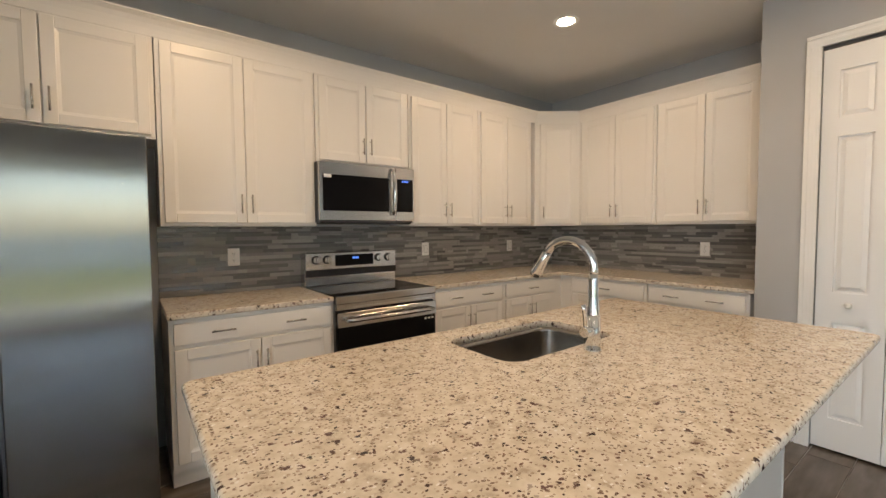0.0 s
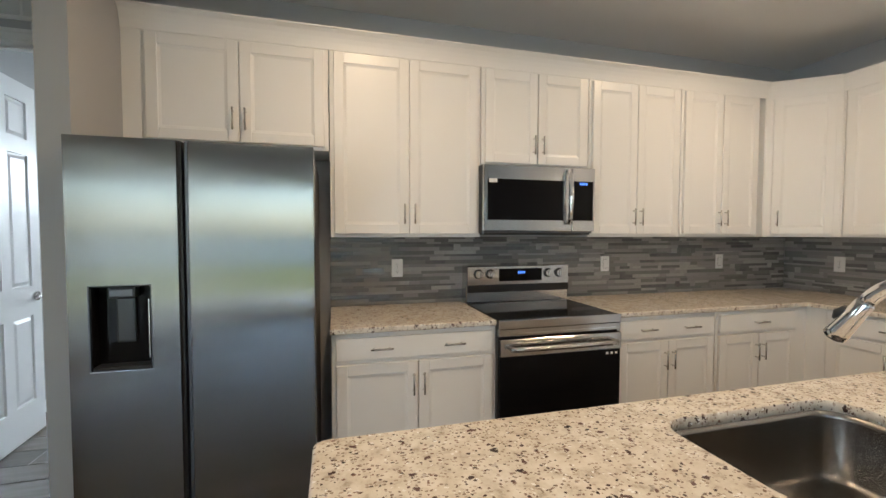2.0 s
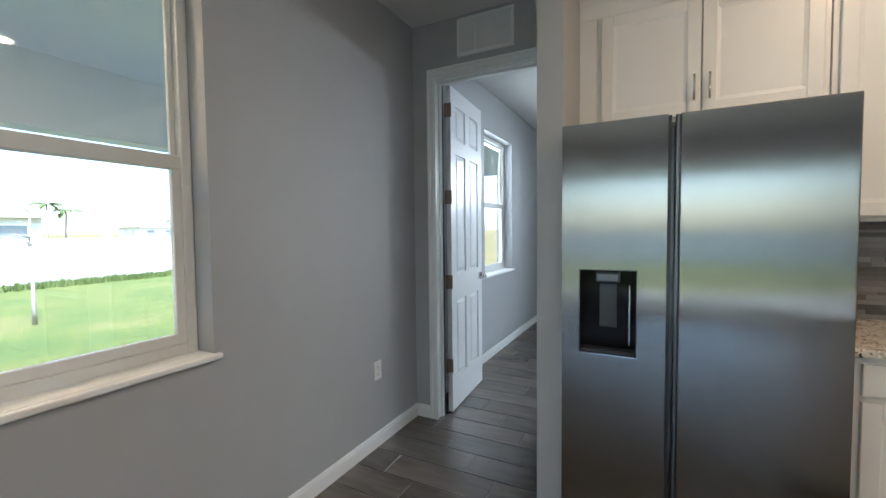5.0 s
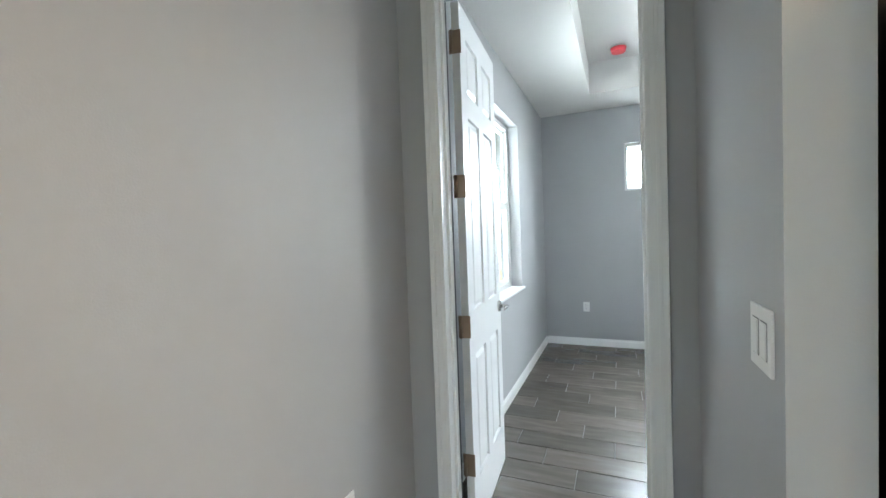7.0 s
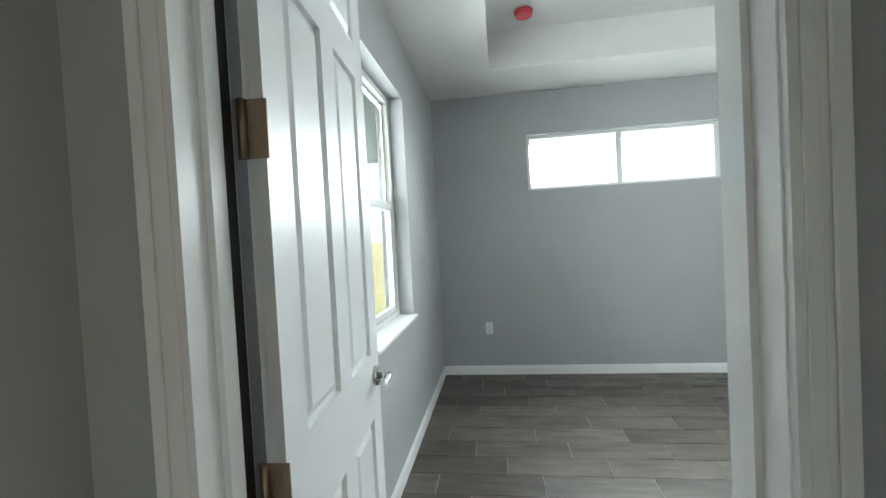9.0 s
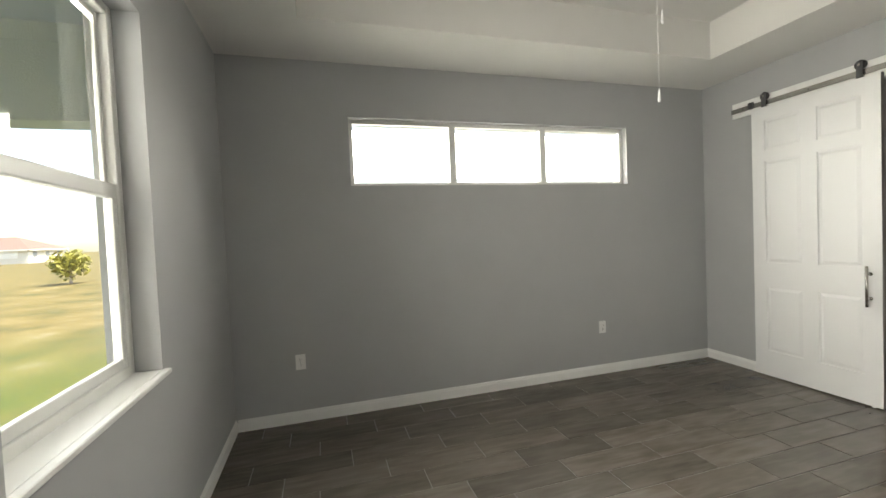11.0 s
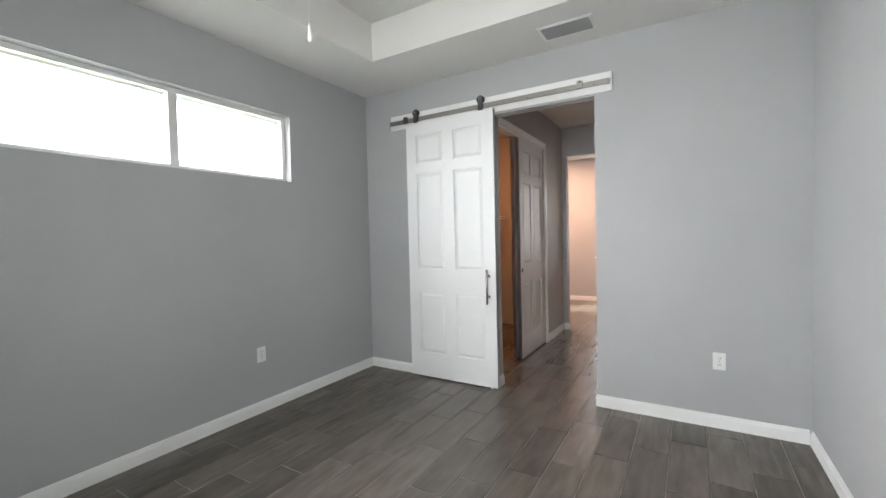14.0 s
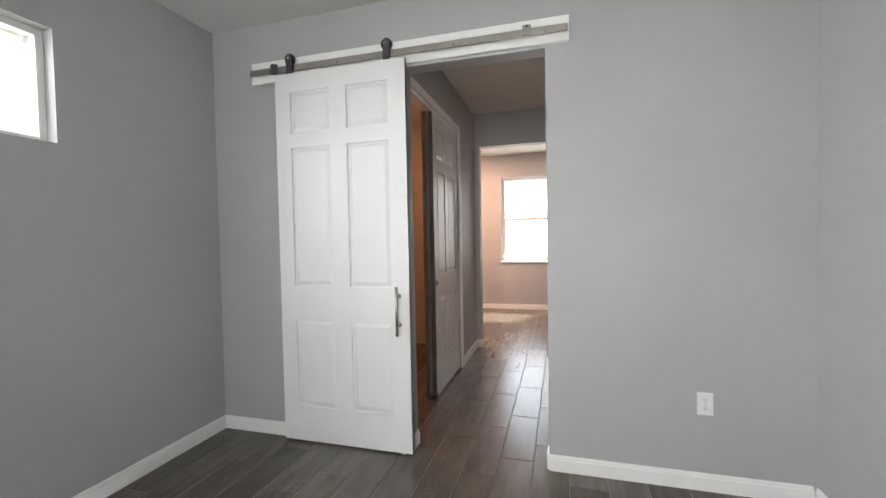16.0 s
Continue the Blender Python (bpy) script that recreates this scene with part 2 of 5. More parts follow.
# ---- mesh helpers ----
def add_box(bm, x0, x1, y0, y1, z0, z1, bev=0.0, seg=1):
    vs = [bm.verts.new(p) for p in ((x0, y0, z0), (x1, y0, z0), (x1, y1, z0), (x0, y1, z0), (x0, y0, z1), (x1, y0, z1), (x1, y1, z1), (x0, y1, z1))]
    fs = [bm.faces.new([vs[i] for i in q]) for q in ((0, 3, 2, 1), (4, 5, 6, 7), (0, 1, 5, 4), (1, 2, 6, 5), (2, 3, 7, 6), (3, 0, 4, 7))]
    if bev > 0:
        es = list({e for f in fs for e in f.edges})
        bmesh.ops.bevel(bm, geom=es, offset=bev, segments=seg, affect='EDGES', profile=0.7)


def box(*a, bev=0.0, seg=1):
    bm = bmesh.new()
    add_box(bm, *a, bev=bev, seg=seg)
    return bm


def boxes(lst, bev=0.0):
    bm = bmesh.new()
    for a in lst:
        add_box(bm, *a, bev=bev)
    return bm


def add_cyl(bm, p0, p1, r0, r1=None, n=16):
    r1 = r0 if r1 is None else r1
    p0, p1 = Vector(p0), Vector(p1)
    q = (p1 - p0).to_track_quat("Z", "Y").to_matrix()
    a, c = [], []
    for i in range(n):
        d = q @ Vector((math.cos(2 * math.pi * i / n), math.sin(2 * math.pi * i / n), 0))
        a.append(bm.verts.new(p0 + d * r0))
        c.append(bm.verts.new(p1 + d * r1))
    for i in range(n):
        f = bm.faces.new((a[i], a[(i + 1) % n], c[(i + 1) % n], c[i]))
        f.smooth = True
    bm.faces.new(a[::-1])
    bm.faces.new(c)


def cyl(p0, p1, r0, r1=None, n=16):
    bm = bmesh.new()
    add_cyl(bm, p0, p1, r0, r1, n)
    return bm


def tube(points, radii, n=14):
    """A smooth tube through the points."""
    bm = bmesh.new()
    pts = [Vector(p) for p in points]
    rings = []
    up = Vector((0, 1, 0.01)).normalized()
    for i, p in enumerate(pts):
        d = (pts[min(i + 1, len(pts) - 1)] - pts[max(i - 1, 0)]).normalized()
        s = d.cross(up).normalized()
        w = s.cross(d).normalized()
        r = radii[i] if isinstance(radii, (list, tuple)) else radii
        rings.append([bm.verts.new(p + (s * math.cos(2 * math.pi * k / n) + w * math.sin(2 * math.pi * k / n)) * r) for k in range(n)])
    for a, c in zip(rings, rings[1:]):
        for k in range(n):
            f = bm.faces.new((a[k], a[(k + 1) % n], c[(k + 1) % n], c[k]))
            f.smooth = True
    bm.faces.new(rings[0][::-1])
    bm.faces.new(rings[-1])
    bmesh.ops.recalc_face_normals(bm, faces=bm.faces)
    return bm


def part(name, bm, material, parent=None, label=""):
    me = bpy.data.meshes.new(name)
    bm.to_mesh(me)
    bm.free()
    me.materials.append(material)
    ob = new(name, me)
    if parent is not None:
        ob.parent = parent
    if label:
        ob["label"] = label
    return ob


def thing(name, m, label, category, group=""):
    ob = new(name)
    ob.empty_display_size = 0.1
    ob.matrix_world = m
    return tagged(ob, label, category, group)


def setting(name, bm, material, label, category):
    return tagged(part(name, bm, material), label, category, kind="structure")


def wall_boxes(axis, p0, p1, u0, u1, z0, z1, holes=()):
    """Boxes for a wall of thickness p0..p1 across axis, from u0 to u1, with holes (ua, ub, za, zb)."""
    out = []

    def put(a, b, c, d):
        if b - a > 1e-4 and d - c > 1e-4:
            out.append((p0, p1, a, b, c, d) if axis == "x" else (a, b, p0, p1, c, d))
    at = u0
    for ua, ub, za, zb in sorted(holes):
        put(at, ua, z0, z1)
        put(ua, ub, z0, za)
        put(ua, ub, zb, z1)
        at = ub
    put(at, u1, z0, z1)
    return boxes(out)


# ---- the large structure ----
WX, CZ = -2.09, 2.81
KW = (0.83, 1.755, 0.885, 2.395)
BW = (4.70, 5.62, 0.885, 2.395)
HW = (-1.155, 1.515, 1.84, 2.387)
FW = (4.75, 5.67, 0.87, 2.40)
SL = (-1.7, 1.7, 0.0, 2.42)
WS = (-2.9, -0.2, 0.0, 2.42)
setting("wall_west", wall_boxes("x", WX - 0.2, WX, -3.2, 7.18, 0, 3.3, [WS, KW, BW]), wall_mat, "light grey painted exterior wall with two windows", "wall")
setting("wall_north", wall_boxes("y", 6.98, 7.18, WX, 2.6, 0, 3.3, [HW]), wall_mat, "light grey bedroom wall with a high transom window", "wall")
setting("wall_bedroom_door", wall_boxes("y", 3.315, 3.437, WX, -0.998, 0, 3.3, [(-1.931, -1.134, 0, 2.43)]), wall_mat, "grey hall wall around the bedroom doorway", "wall")
setting("wall_kitchen_north", boxes([(-0.885, 4.05, 3.295, 3.437, 0, 3.3)]), wall_mat, "grey kitchen wall behind the white cabinets", "wall")
setting("wall_nib", boxes([(-0.998, -0.885, 2.55, 3.437, 0, CZ)]), wall_mat, "short grey wall end beside the refrigerator", "wall")
setting("wall_barn", wall_boxes("x", 2.485, 2.60, 3.437, 6.98, 0, 3.3, [(4.705, 5.545, 0, 2.39)]), wall_mat, "light grey bedroom wall with the sliding door opening", "wall")
setting("wall_kitchen_east", boxes([(3.935, 4.05, 1.11, 3.295, 0, 3.3)]), wall_mat, "grey kitchen wall behind the corner cabinets", "wall")
setting("wall_pantry", wall_boxes("x", 3.27, 3.385, -3.2, 1.11, 0, 3.3, [(-0.41, 0.81, 0, 2.425)]), wall_mat, "light grey wall around the pantry doors", "wall")
setting("wall_pantry_return", boxes([(3.385, 4.05, 1.0, 1.106, 0, 3.3)]), wall_mat, "grey side wall of the pantry", "wall")
setting("wall_pantry_back", boxes([(4.05, 4.15, -3.2, 1.0, 0, 3.3)]), wall_mat, "plain grey back wall of the pantry", "wall")
setting("wall_south", wall_boxes("y", -3.4, -3.2, WX - 0.2, 4.15, 0, 3.3, [SL]), wall_mat, "light grey living room wall with a glazed patio door", "wall")
setting("ceiling_kitchen", boxes([(WX, 4.05, -3.2, 3.315, CZ, CZ + 0.12)]), ceil_mat, "flat off-white kitchen ceiling", "ceiling")
TX0, TX1, TY0, TY1, TZ = -1.485, 1.85, 4.06, 6.34, 3.12
setting("ceiling_bedroom", boxes([(WX, TX0, 3.437, 6.98, CZ, CZ + 0.1), (TX1, 2.485, 3.437, 6.98, CZ, CZ + 0.1), (TX0, TX1, 3.437, TY0, CZ, CZ + 0.1), (TX0, TX1, TY1, 6.98, CZ, CZ + 0.1),
                                  (TX0 - 0.1, TX0, TY0 - 0.1, TY1 + 0.1, CZ + 0.1, TZ), (TX1, TX1 + 0.1, TY0 - 0.1, TY1 + 0.1, CZ + 0.1, TZ),
                                  (TX0, TX1, TY0 - 0.1, TY0, CZ + 0.1, TZ), (TX0, TX1, TY1, TY1 + 0.1, CZ + 0.1, TZ),
                                  (TX0 - 0.1, TX1 + 0.1, TY0 - 0.1, TY1 + 0.1, TZ, TZ + 0.1)]), ceil_mat, "off-white bedroom ceiling with a raised tray", "ceiling")
# corridor, closet and far room
CLY = 5.62
setting("wall_corridor", wall_boxes("y", CLY, CLY + 0.11, 2.60, 5.0, 0, 3.3, [(2.72, 4.15, 0, 2.40)]), wall_mat, "grey corridor wall around the closet opening", "wall")
setting("wall_corridor_south", boxes([(2.60, 5.0, 4.28, 4.39, 0, 3.3)]), wall_mat, "plain grey corridor wall", "wall")
setting("wall_corridor_end", wall_boxes("x", 5.0, 5.12, 4.28, 6.9, 0, 3.3, [(4.55, 5.565, 0, 2.415)]), wall_mat, "grey wall with an open doorway at the corridor end", "wall")
setting("wall_closet_back", boxes([(2.60, 5.0, 6.79, 6.9, 0, 3.3)]), wall_mat, "plain closet back wall", "wall")
setting("ceiling_corridor", boxes([(2.60, 7.65, 3.3, 7.2, CZ, CZ + 0.1)]), ceil_mat, "off-white corridor ceiling", "ceiling")
setting("wall_far_east", wall_boxes("x", 7.65, 7.85, 3.3, 7.2, 0, CZ, [FW]), wall_mat, "painted wall with a sash window in the far room", "wall")
setting("wall_far_north", boxes([(5.12, 7.65, 7.1, 7.2, 0, CZ)]), wall_mat, "plain far room wall", "wall")
setting("wall_far_south", boxes([(5.12, 7.65, 3.3, 3.4, 0, CZ)]), wall_mat, "plain far room wall", "wall")
setting("slab", boxes([(WX - 0.2, 7.85, -3.4, 7.2, -0.2, -0.012)]), concrete, "concrete slab under the house", "floor")
floor = setting("floor", boxes([(WX, 7.65, -3.2, 7.1, -0.012, -0.003)]), grout_mat, "dark wood-look plank tile floor with pale grout", "floor")
setting("roof", boxes([(-2.29, 7.9, -3.4, 7.3, 3.31, 3.45)]), roof_mat, "low roof deck over the house", "roof")


# ---- baseboards ----
def baseboard(axis, face, side, u0, u1):
    """A board on the wall face; side is the way it stands out."""
    bm = bmesh.new()
    for d, z0, z1 in ((0.014, 0, 0.07), (0.009, 0.07, 0.083), (0.005, 0.083, 0.09)):
        lo, hi = sorted((face, face + side * d))
        add_box(bm, *((lo, hi, u0, u1) if axis == "x" else (u0, u1, lo, hi)), z0, z1)
    setting("baseboard", bm, trim_mat, "white painted baseboard along the wall", "baseboard")


for a in (("x", WX, 1, -0.2, 3.315), ("x", WX, 1, 3.437, 6.98), ("y", 6.98, -1, WX + 0.015, 2.47), ("x", 2.485, -1, 3.452, 4.705), ("x", 2.485, -1, 5.545, 6.98),
          ("y", 3.437, 1, -1.08, 2.47), ("y", 3.315, -1, WX + 0.015, -1.971), ("y", 3.315, -1, -1.084, -0.998), ("x", -0.998, -1, 2.55, 3.3), ("y", 2.55, -1, -1.012, -0.885),
          ("x", 3.27, -1, 0.885, 1.11), ("x", 3.27, -1, -3.2, -0.485), ("y", CLY, -1, 4.205, 5.0), ("x", 5.0, -1, 5.54, CLY), ("x", 7.65, -1, 3.4, 7.1), ("y", 6.79, -1, 2.6, 5.0),
          ("y", 5.545, -1, 2.485, 2.60), ("y", 4.705, 1, 2.485, 2.6), ("x", 2.6, 1, 5.545, CLY), ("y", 4.39, 1, 2.6, 5.0)):
    baseboard(*a)


# ---- windows ----
def sash_window(axis, w, face, out, label):
    """A single-hung window in the hole w of a wall, from its inner face outwards."""
    u0, u1, z0, z1 = w
    th = thing("window", Matrix(), label, "window")
    th["kind"] = "structure"

    def B(d0, d1, a, b, c, d, bev=0.0):
        lo, hi = sorted((face + out * d0, face + out * d1))
        return box(*((lo, hi, a, b) if axis == "x" else (a, b, lo, hi)), c, d, bev=bev)
    f0, f1 = 0.10, 0.16
    for a in ((u0, u0 + 0.04, z0, z1), (u1 - 0.04, u1, z0, z1), (u0 + 0.04, u1 - 0.04, z1 - 0.04, z1), (u0 + 0.04, u1 - 0.04, z0, z0 + 0.045)):
        part("window_frame", B(f0, f1, *a, bev=0.004), vinyl_mat, th)
    zm = (z0 + z1) / 2 + 0.005
    part("meeting_rail", B(0.105, 0.15, u0 + 0.04, u1 - 0.04, zm - 0.028, zm + 0.028, bev=0.005), vinyl_mat, th)
    for a in ((u0 + 0.04, u0 + 0.075, z0 + 0.045, zm - 0.028), (u1 - 0.075, u1 - 0.04, z0 + 0.045, zm - 0.028), (u0 + 0.075, u1 - 0.075, z0 + 0.045, z0 + 0.085)):
        part("lower_sash", B(0.108, 0.135, *a, bev=0.003), vinyl_mat, th)
    for a in ((u0 + 0.04, u0 + 0.06, zm + 0.028, z1 - 0.04), (u1 - 0.06, u1 - 0.04, zm + 0.028, z1 - 0.04), (u0 + 0.06, u1 - 0.06, z1 - 0.06, z1 - 0.04)):
        part("upper_sash", B(0.135, 0.155, *a, bev=0.003), vinyl_mat, th)
    for d, a in ((0.118, (u0 + 0.07, u1 - 0.07, z0 + 0.08, zm - 0.02)), (0.142, (u0 + 0.055, u1 - 0.055, zm + 0.02, z1 - 0.055))):
        g = part("pane", B(d, d + 0.004, *a), glass, th)
        g.visible_shadow = False
    part("sill", B(-0.03, 0.0, u0 - 0.02, u1 + 0.02, z0 - 0.018, z0 + 0.004, bev=0.004), trim_mat, th, "white painted window stool")
    part("sill", B(0.0, 0.10, u0 + 0.001, u1 - 0.001, z0 + 0.0005, z0 + 0.004), trim_mat, th)
    return th


sash_window("x", KW, WX, -1, "white vinyl single-hung window facing the covered porch")
sash_window("x", BW, WX, -1, "white vinyl single-hung bedroom window above a white stool")
sash_window("x", FW, 7.65, 1, "white single-hung window in the far room")

th = thing("transom_window", Matrix(), "long white fixed transom window in three panes", "window")
th["kind"] = "structure"
u0, u1, z0, z1 = HW
for a in ((u0, u0 + 0.035, z0, z1), (u1 - 0.035, u1, z0, z1), (u0 + 0.035, u1 - 0.035, z1 - 0.035, z1), (u0 + 0.035, u1 - 0.035, z0, z0 + 0.03)):
    part("window_frame", box(a[0], a[1], 7.045, 7.14, a[2], a[3], bev=0.003), vinyl_mat, th)
for k in (1, 2):
    x = u0 + (u1 - u0) * k / 3
    part("mullion", box(x - 0.03, x + 0.03, 7.04, 7.14, z0 + 0.03, z1 - 0.035, bev=0.004), vinyl_mat, th)
for k in range(3):
    a, b = u0 + (u1 - u0) * k / 3 + 0.03, u0 + (u1 - u0) * (k + 1) / 3 - 0.03
    part("pane", box(a, b, 7.105, 7.109, z0 + 0.028, z1 - 0.03), glass, th).visible_shadow = False

th = thing("patio_door", Matrix(), "white framed sliding glass patio door", "door")
th["kind"] = "structure"
for a in ((-1.7, -1.64, 0, 2.42), (1.64, 1.7, 0, 2.42), (-1.64, 1.64, 2.36, 2.42), (-1.64, 1.64, 0, 0.04)):
    part("door_frame", box(a[0], a[1], -3.34, -3.26, a[2], a[3], bev=0.003), vinyl_mat, th)
for x0, x1, y in ((-1.64, 0.04, -3.29), (-0.04, 1.64, -3.33)):
    for a in ((x0, x0 + 0.07, 0.04, 2.36), (x1 - 0.07, x1, 0.04, 2.36), (x0 + 0.07, x1 - 0.07, 2.29, 2.36), (x0 + 0.07, x1 - 0.07, 0.04, 0.13)):
        part("panel_frame", box(a[0], a[1], y - 0.015, y + 0.015, a[2], a[3], bev=0.003), vinyl_mat, th)
    part("pane", box(x0 + 0.06, x1 - 0.06, y - 0.003, y + 0.003, 0.12, 2.30), glass, th).visible_shadow = False


th = thing("porch_door", Matrix(), "white framed sliding glass door to the porch", "door")
th["kind"] = "structure"
for a in ((-2.9, -2.84, 0, 2.42), (-0.26, -0.2, 0, 2.42), (-2.84, -0.26, 2.36, 2.42), (-2.84, -0.26, 0, 0.04)):
    part("door_frame", box(WX - 0.15, WX - 0.06, *a, bev=0.003), vinyl_mat, th)
for y0, y1, x in ((-2.84, -1.51, WX - 0.09), (-1.59, -0.26, WX - 0.13)):
    for a in ((y0, y0 + 0.07, 0.04, 2.36), (y1 - 0.07, y1, 0.04, 2.36), (y0 + 0.07, y1 - 0.07, 2.29, 2.36), (y0 + 0.07, y1 - 0.07, 0.04, 0.13)):
        part("panel_frame", box(x - 0.015, x + 0.015, *a, bev=0.003), vinyl_mat, th)
    part("pane", box(x - 0.003, x + 0.003, y0 + 0.06, y1 - 0.06, 0.12, 2.30), glass, th).visible_shadow = False


# ---- panelled doors ----
def panel_piece(w, h, d):
    """A raised panel w by h, standing d proud in -y, from the origin's corner."""
    bm = bmesh.new()
    s = min(0.022, w * 0.2)
    a = [bm.verts.new(p) for p in ((0, 0, 0), (w, 0, 0), (w, 0, h), (0, 0, h))]
    c = [bm.verts.new(p) for p in ((s, -d, s), (w - s, -d, s), (w - s, -d, h - s), (s, -d, h - s))]
    for i in range(4):
        bm.faces.new((a[i], a[(i + 1) % 4], c[(i + 1) % 4], c[i]))
    bm.faces.new(c)
    bm.faces.new(a[::-1])
    return bm


def panel_door(th, w, h, t, cols=2, mat=None, rows=((0.10, 0.345), (0.43, 0.80), (0.845, 0.948)), stile=0.115, both=True, mid=0.11):
    """A moulded panel leaf from (0,0,0) to (w,t,h); its face looks along -y. rows are fractions of the height."""
    mat = mat or door_mat
    rec = 0.014
    bm = bmesh.new()
    add_box(bm, 0.002, w - 0.002, rec, t - rec, 0.002, h - 0.002)
    pw = (w - 2 * stile - (cols - 1) * mid) / cols
    xs = [(stile + k * (pw + mid), stile + k * (pw + mid) + pw) for k in range(cols)]
    faces = ((0, rec + 0.001), (t - rec - 0.001, t)) if both else ((0, rec + 0.001), (t - 0.003, t))
    for k, (y0, y1) in enumerate(faces):
        if k and not both:
            add_box(bm, 0, w, y0, y1, 0, h)
            continue
        add_box(bm, 0, stile, y0, y1, 0, h)
        add_box(bm, w - stile, w, y0, y1, 0, h)
        zs = [0] + [v * h for r in rows for v in r] + [h]
        for i in range(0, len(zs), 2):
            add_box(bm, stile, w - stile, y0, y1, zs[i], zs[i + 1])
        for c in range(cols - 1):
            for r in rows:
                add_box(bm, xs[c][1], xs[c + 1][0], y0, y1, r[0] * h, r[1] * h)
    add_box(bm, 0, 0.003, 0.001, t - 0.001, 0, h)
    add_box(bm, w - 0.003, w, 0.001, t - 0.001, 0, h)
    leaf = part("leaf", bm, mat, th)
    g = 0.011
    for x0, x1 in xs:
        for r in rows:
            hh = (r[1] - r[0]) * h - 2 * g
            p = part("panel", panel_piece(x1 - x0 - 2 * g, hh, 0.0115), mat, th)
            p.location = (x0 + g, rec, r[0] * h + g)
            if both:
                q = new("panel", p.data)
                q.parent = th
                q.rotation_euler = (0, 0, math.pi)
                q.location = (x1 - g, t - rec, r[0] * h + g)
    return leaf


# bedroom door, standing open a little past a right angle
DL = 0.715
th = thing("bedroom_door", pose(-1.858, 3.447, 0.012, 0, 0, 94), "white six-panel door standing open into the bedroom", "door")
panel_door(th, DL, 2.40, 0.035, stile=0.10, mid=0.095)
for z in (0.347, 0.974, 1.598, 2.226):
    hg = part("hinge", boxes([(-0.0035, -0.0005, -0.006, 0.048, z - 0.05, z + 0.05)]), bronze, th, "brown bronze butt hinge")
    part("knuckle", cyl((-0.008, 0.036, z - 0.05), (-0.008, 0.036, z + 0.05), 0.007, n=12), bronze, hg)
for sgn, y in ((-1, 0.0), (1, 0.035)):
    kn = part("lever_handle", cyl((DL - 0.06, y, 0.955), (DL - 0.06, y + sgn * 0.012, 0.955), 0.032, n=24), nickel, th, "satin nickel lever handle")
    part("spindle", cyl((DL - 0.06, y + sgn * 0.012, 0.955), (DL - 0.06, y + sgn * 0.05, 0.955), 0.011, n=12), nickel, kn)
    part("lever", tube([(DL - 0.055, y + sgn * 0.05, 0.955), (DL - 0.09, y + sgn * 0.052, 0.957), (DL - 0.14, y + sgn * 0.05, 0.953), (DL - 0.165, y + sgn * 0.048, 0.95)], [0.011, 0.010, 0.008, 0.007], 10), nickel, kn)
part("latch_plate", box(DL - 0.0005, DL + 0.001, 0.008, 0.028, 0.92, 0.99), nickel, th)


def casing(name, axis, face, side, u0, u1, top, w=0.07, label="white painted door casing with a stepped profile"):
    """Casing legs and head around an opening u0..u1 on a wall face."""
    th = thing(name, Matrix(), label, "door casing")
    th["kind"] = "structure"

    def B(a, b, c, d, t0, t1):
        lo, hi = sorted((face + side * t0, face + side * t1))
        return (lo, hi, a, b, c, d) if axis == "x" else (a, b, lo, hi, c, d)
    for k, (a, b) in enumerate(((u0 - w, u0), (u1, u1 + w))):
        s = 1 if k else -1
        o, i = (u1 + w, u1) if k else (u0 - w, u0)
        bm = boxes([B(a, b, 0, top, 0, 0.012)])
        add_box(bm, *B(min(o, o - s * 0.022), max(o, o - s * 0.022), 0, top, 0.012, 0.018), bev=0.002)
        add_box(bm, *B(min(i + s * 0.012, i + s * 0.03), max(i + s * 0.012, i + s * 0.03), 0, top, 0.012, 0.015), bev=0.001)
        part("casing_leg", bm, trim_mat, th)
    bm = boxes([B(u0 - w, u1 + w, top, top + w, 0, 0.012)])
    add_box(bm, *B(u0 - w, u1 + w, top + w - 0.022, top + w, 0.012, 0.018), bev=0.002)
    add_box(bm, *B(u0 - 0.03, u1 + 0.03, top + 0.012, top + 0.03, 0.012, 0.015), bev=0.001)
    part("casing_head", bm, trim_mat, th)
    return th


casing("door_casing", "y", 3.315, -1, -1.908, -1.147, 2.425, 0.062)
casing("door_casing", "y", 3.437, 1, -1.918, -1.147, 2.425, 0.062)
jm = thing("door_jamb", Matrix(), "white painted door jamb with a stop", "door jamb")
jm["kind"] = "structure"
for a in ((-1.931, -1.915), (-1.150, -1.134)):
    part("jamb_leg", box(a[0], a[1], 3.315, 3.437, 0, 2.43), trim_mat, jm)
part("jamb_head", box(-1.915, -1.150, 3.315, 3.437, 2.414, 2.43), trim_mat, jm)
for a in ((-1.915, -1.903), (-1.160, -1.150)):
    part("door_stop", box(a[0], a[1], 3.365, 3.399, 0, 2.414), trim_mat, jm)
part("door_stop", box(-1.903, -1.160, 3.365, 3.399, 2.402, 2.414), trim_mat, jm)
part("strike_plate", box(-1.1515, -1.1495, 3.405, 3.43, 0.93, 0.99), bronze, jm, "bronze strike plate")
# thin black strip in place of the shade seen in the hinge gap
part("door_seal", box(-1.915, -1.911, 3.4, 3.436, 0, 2.41), black_plastic, jm, "black strip standing in for the shaded hinge gap")

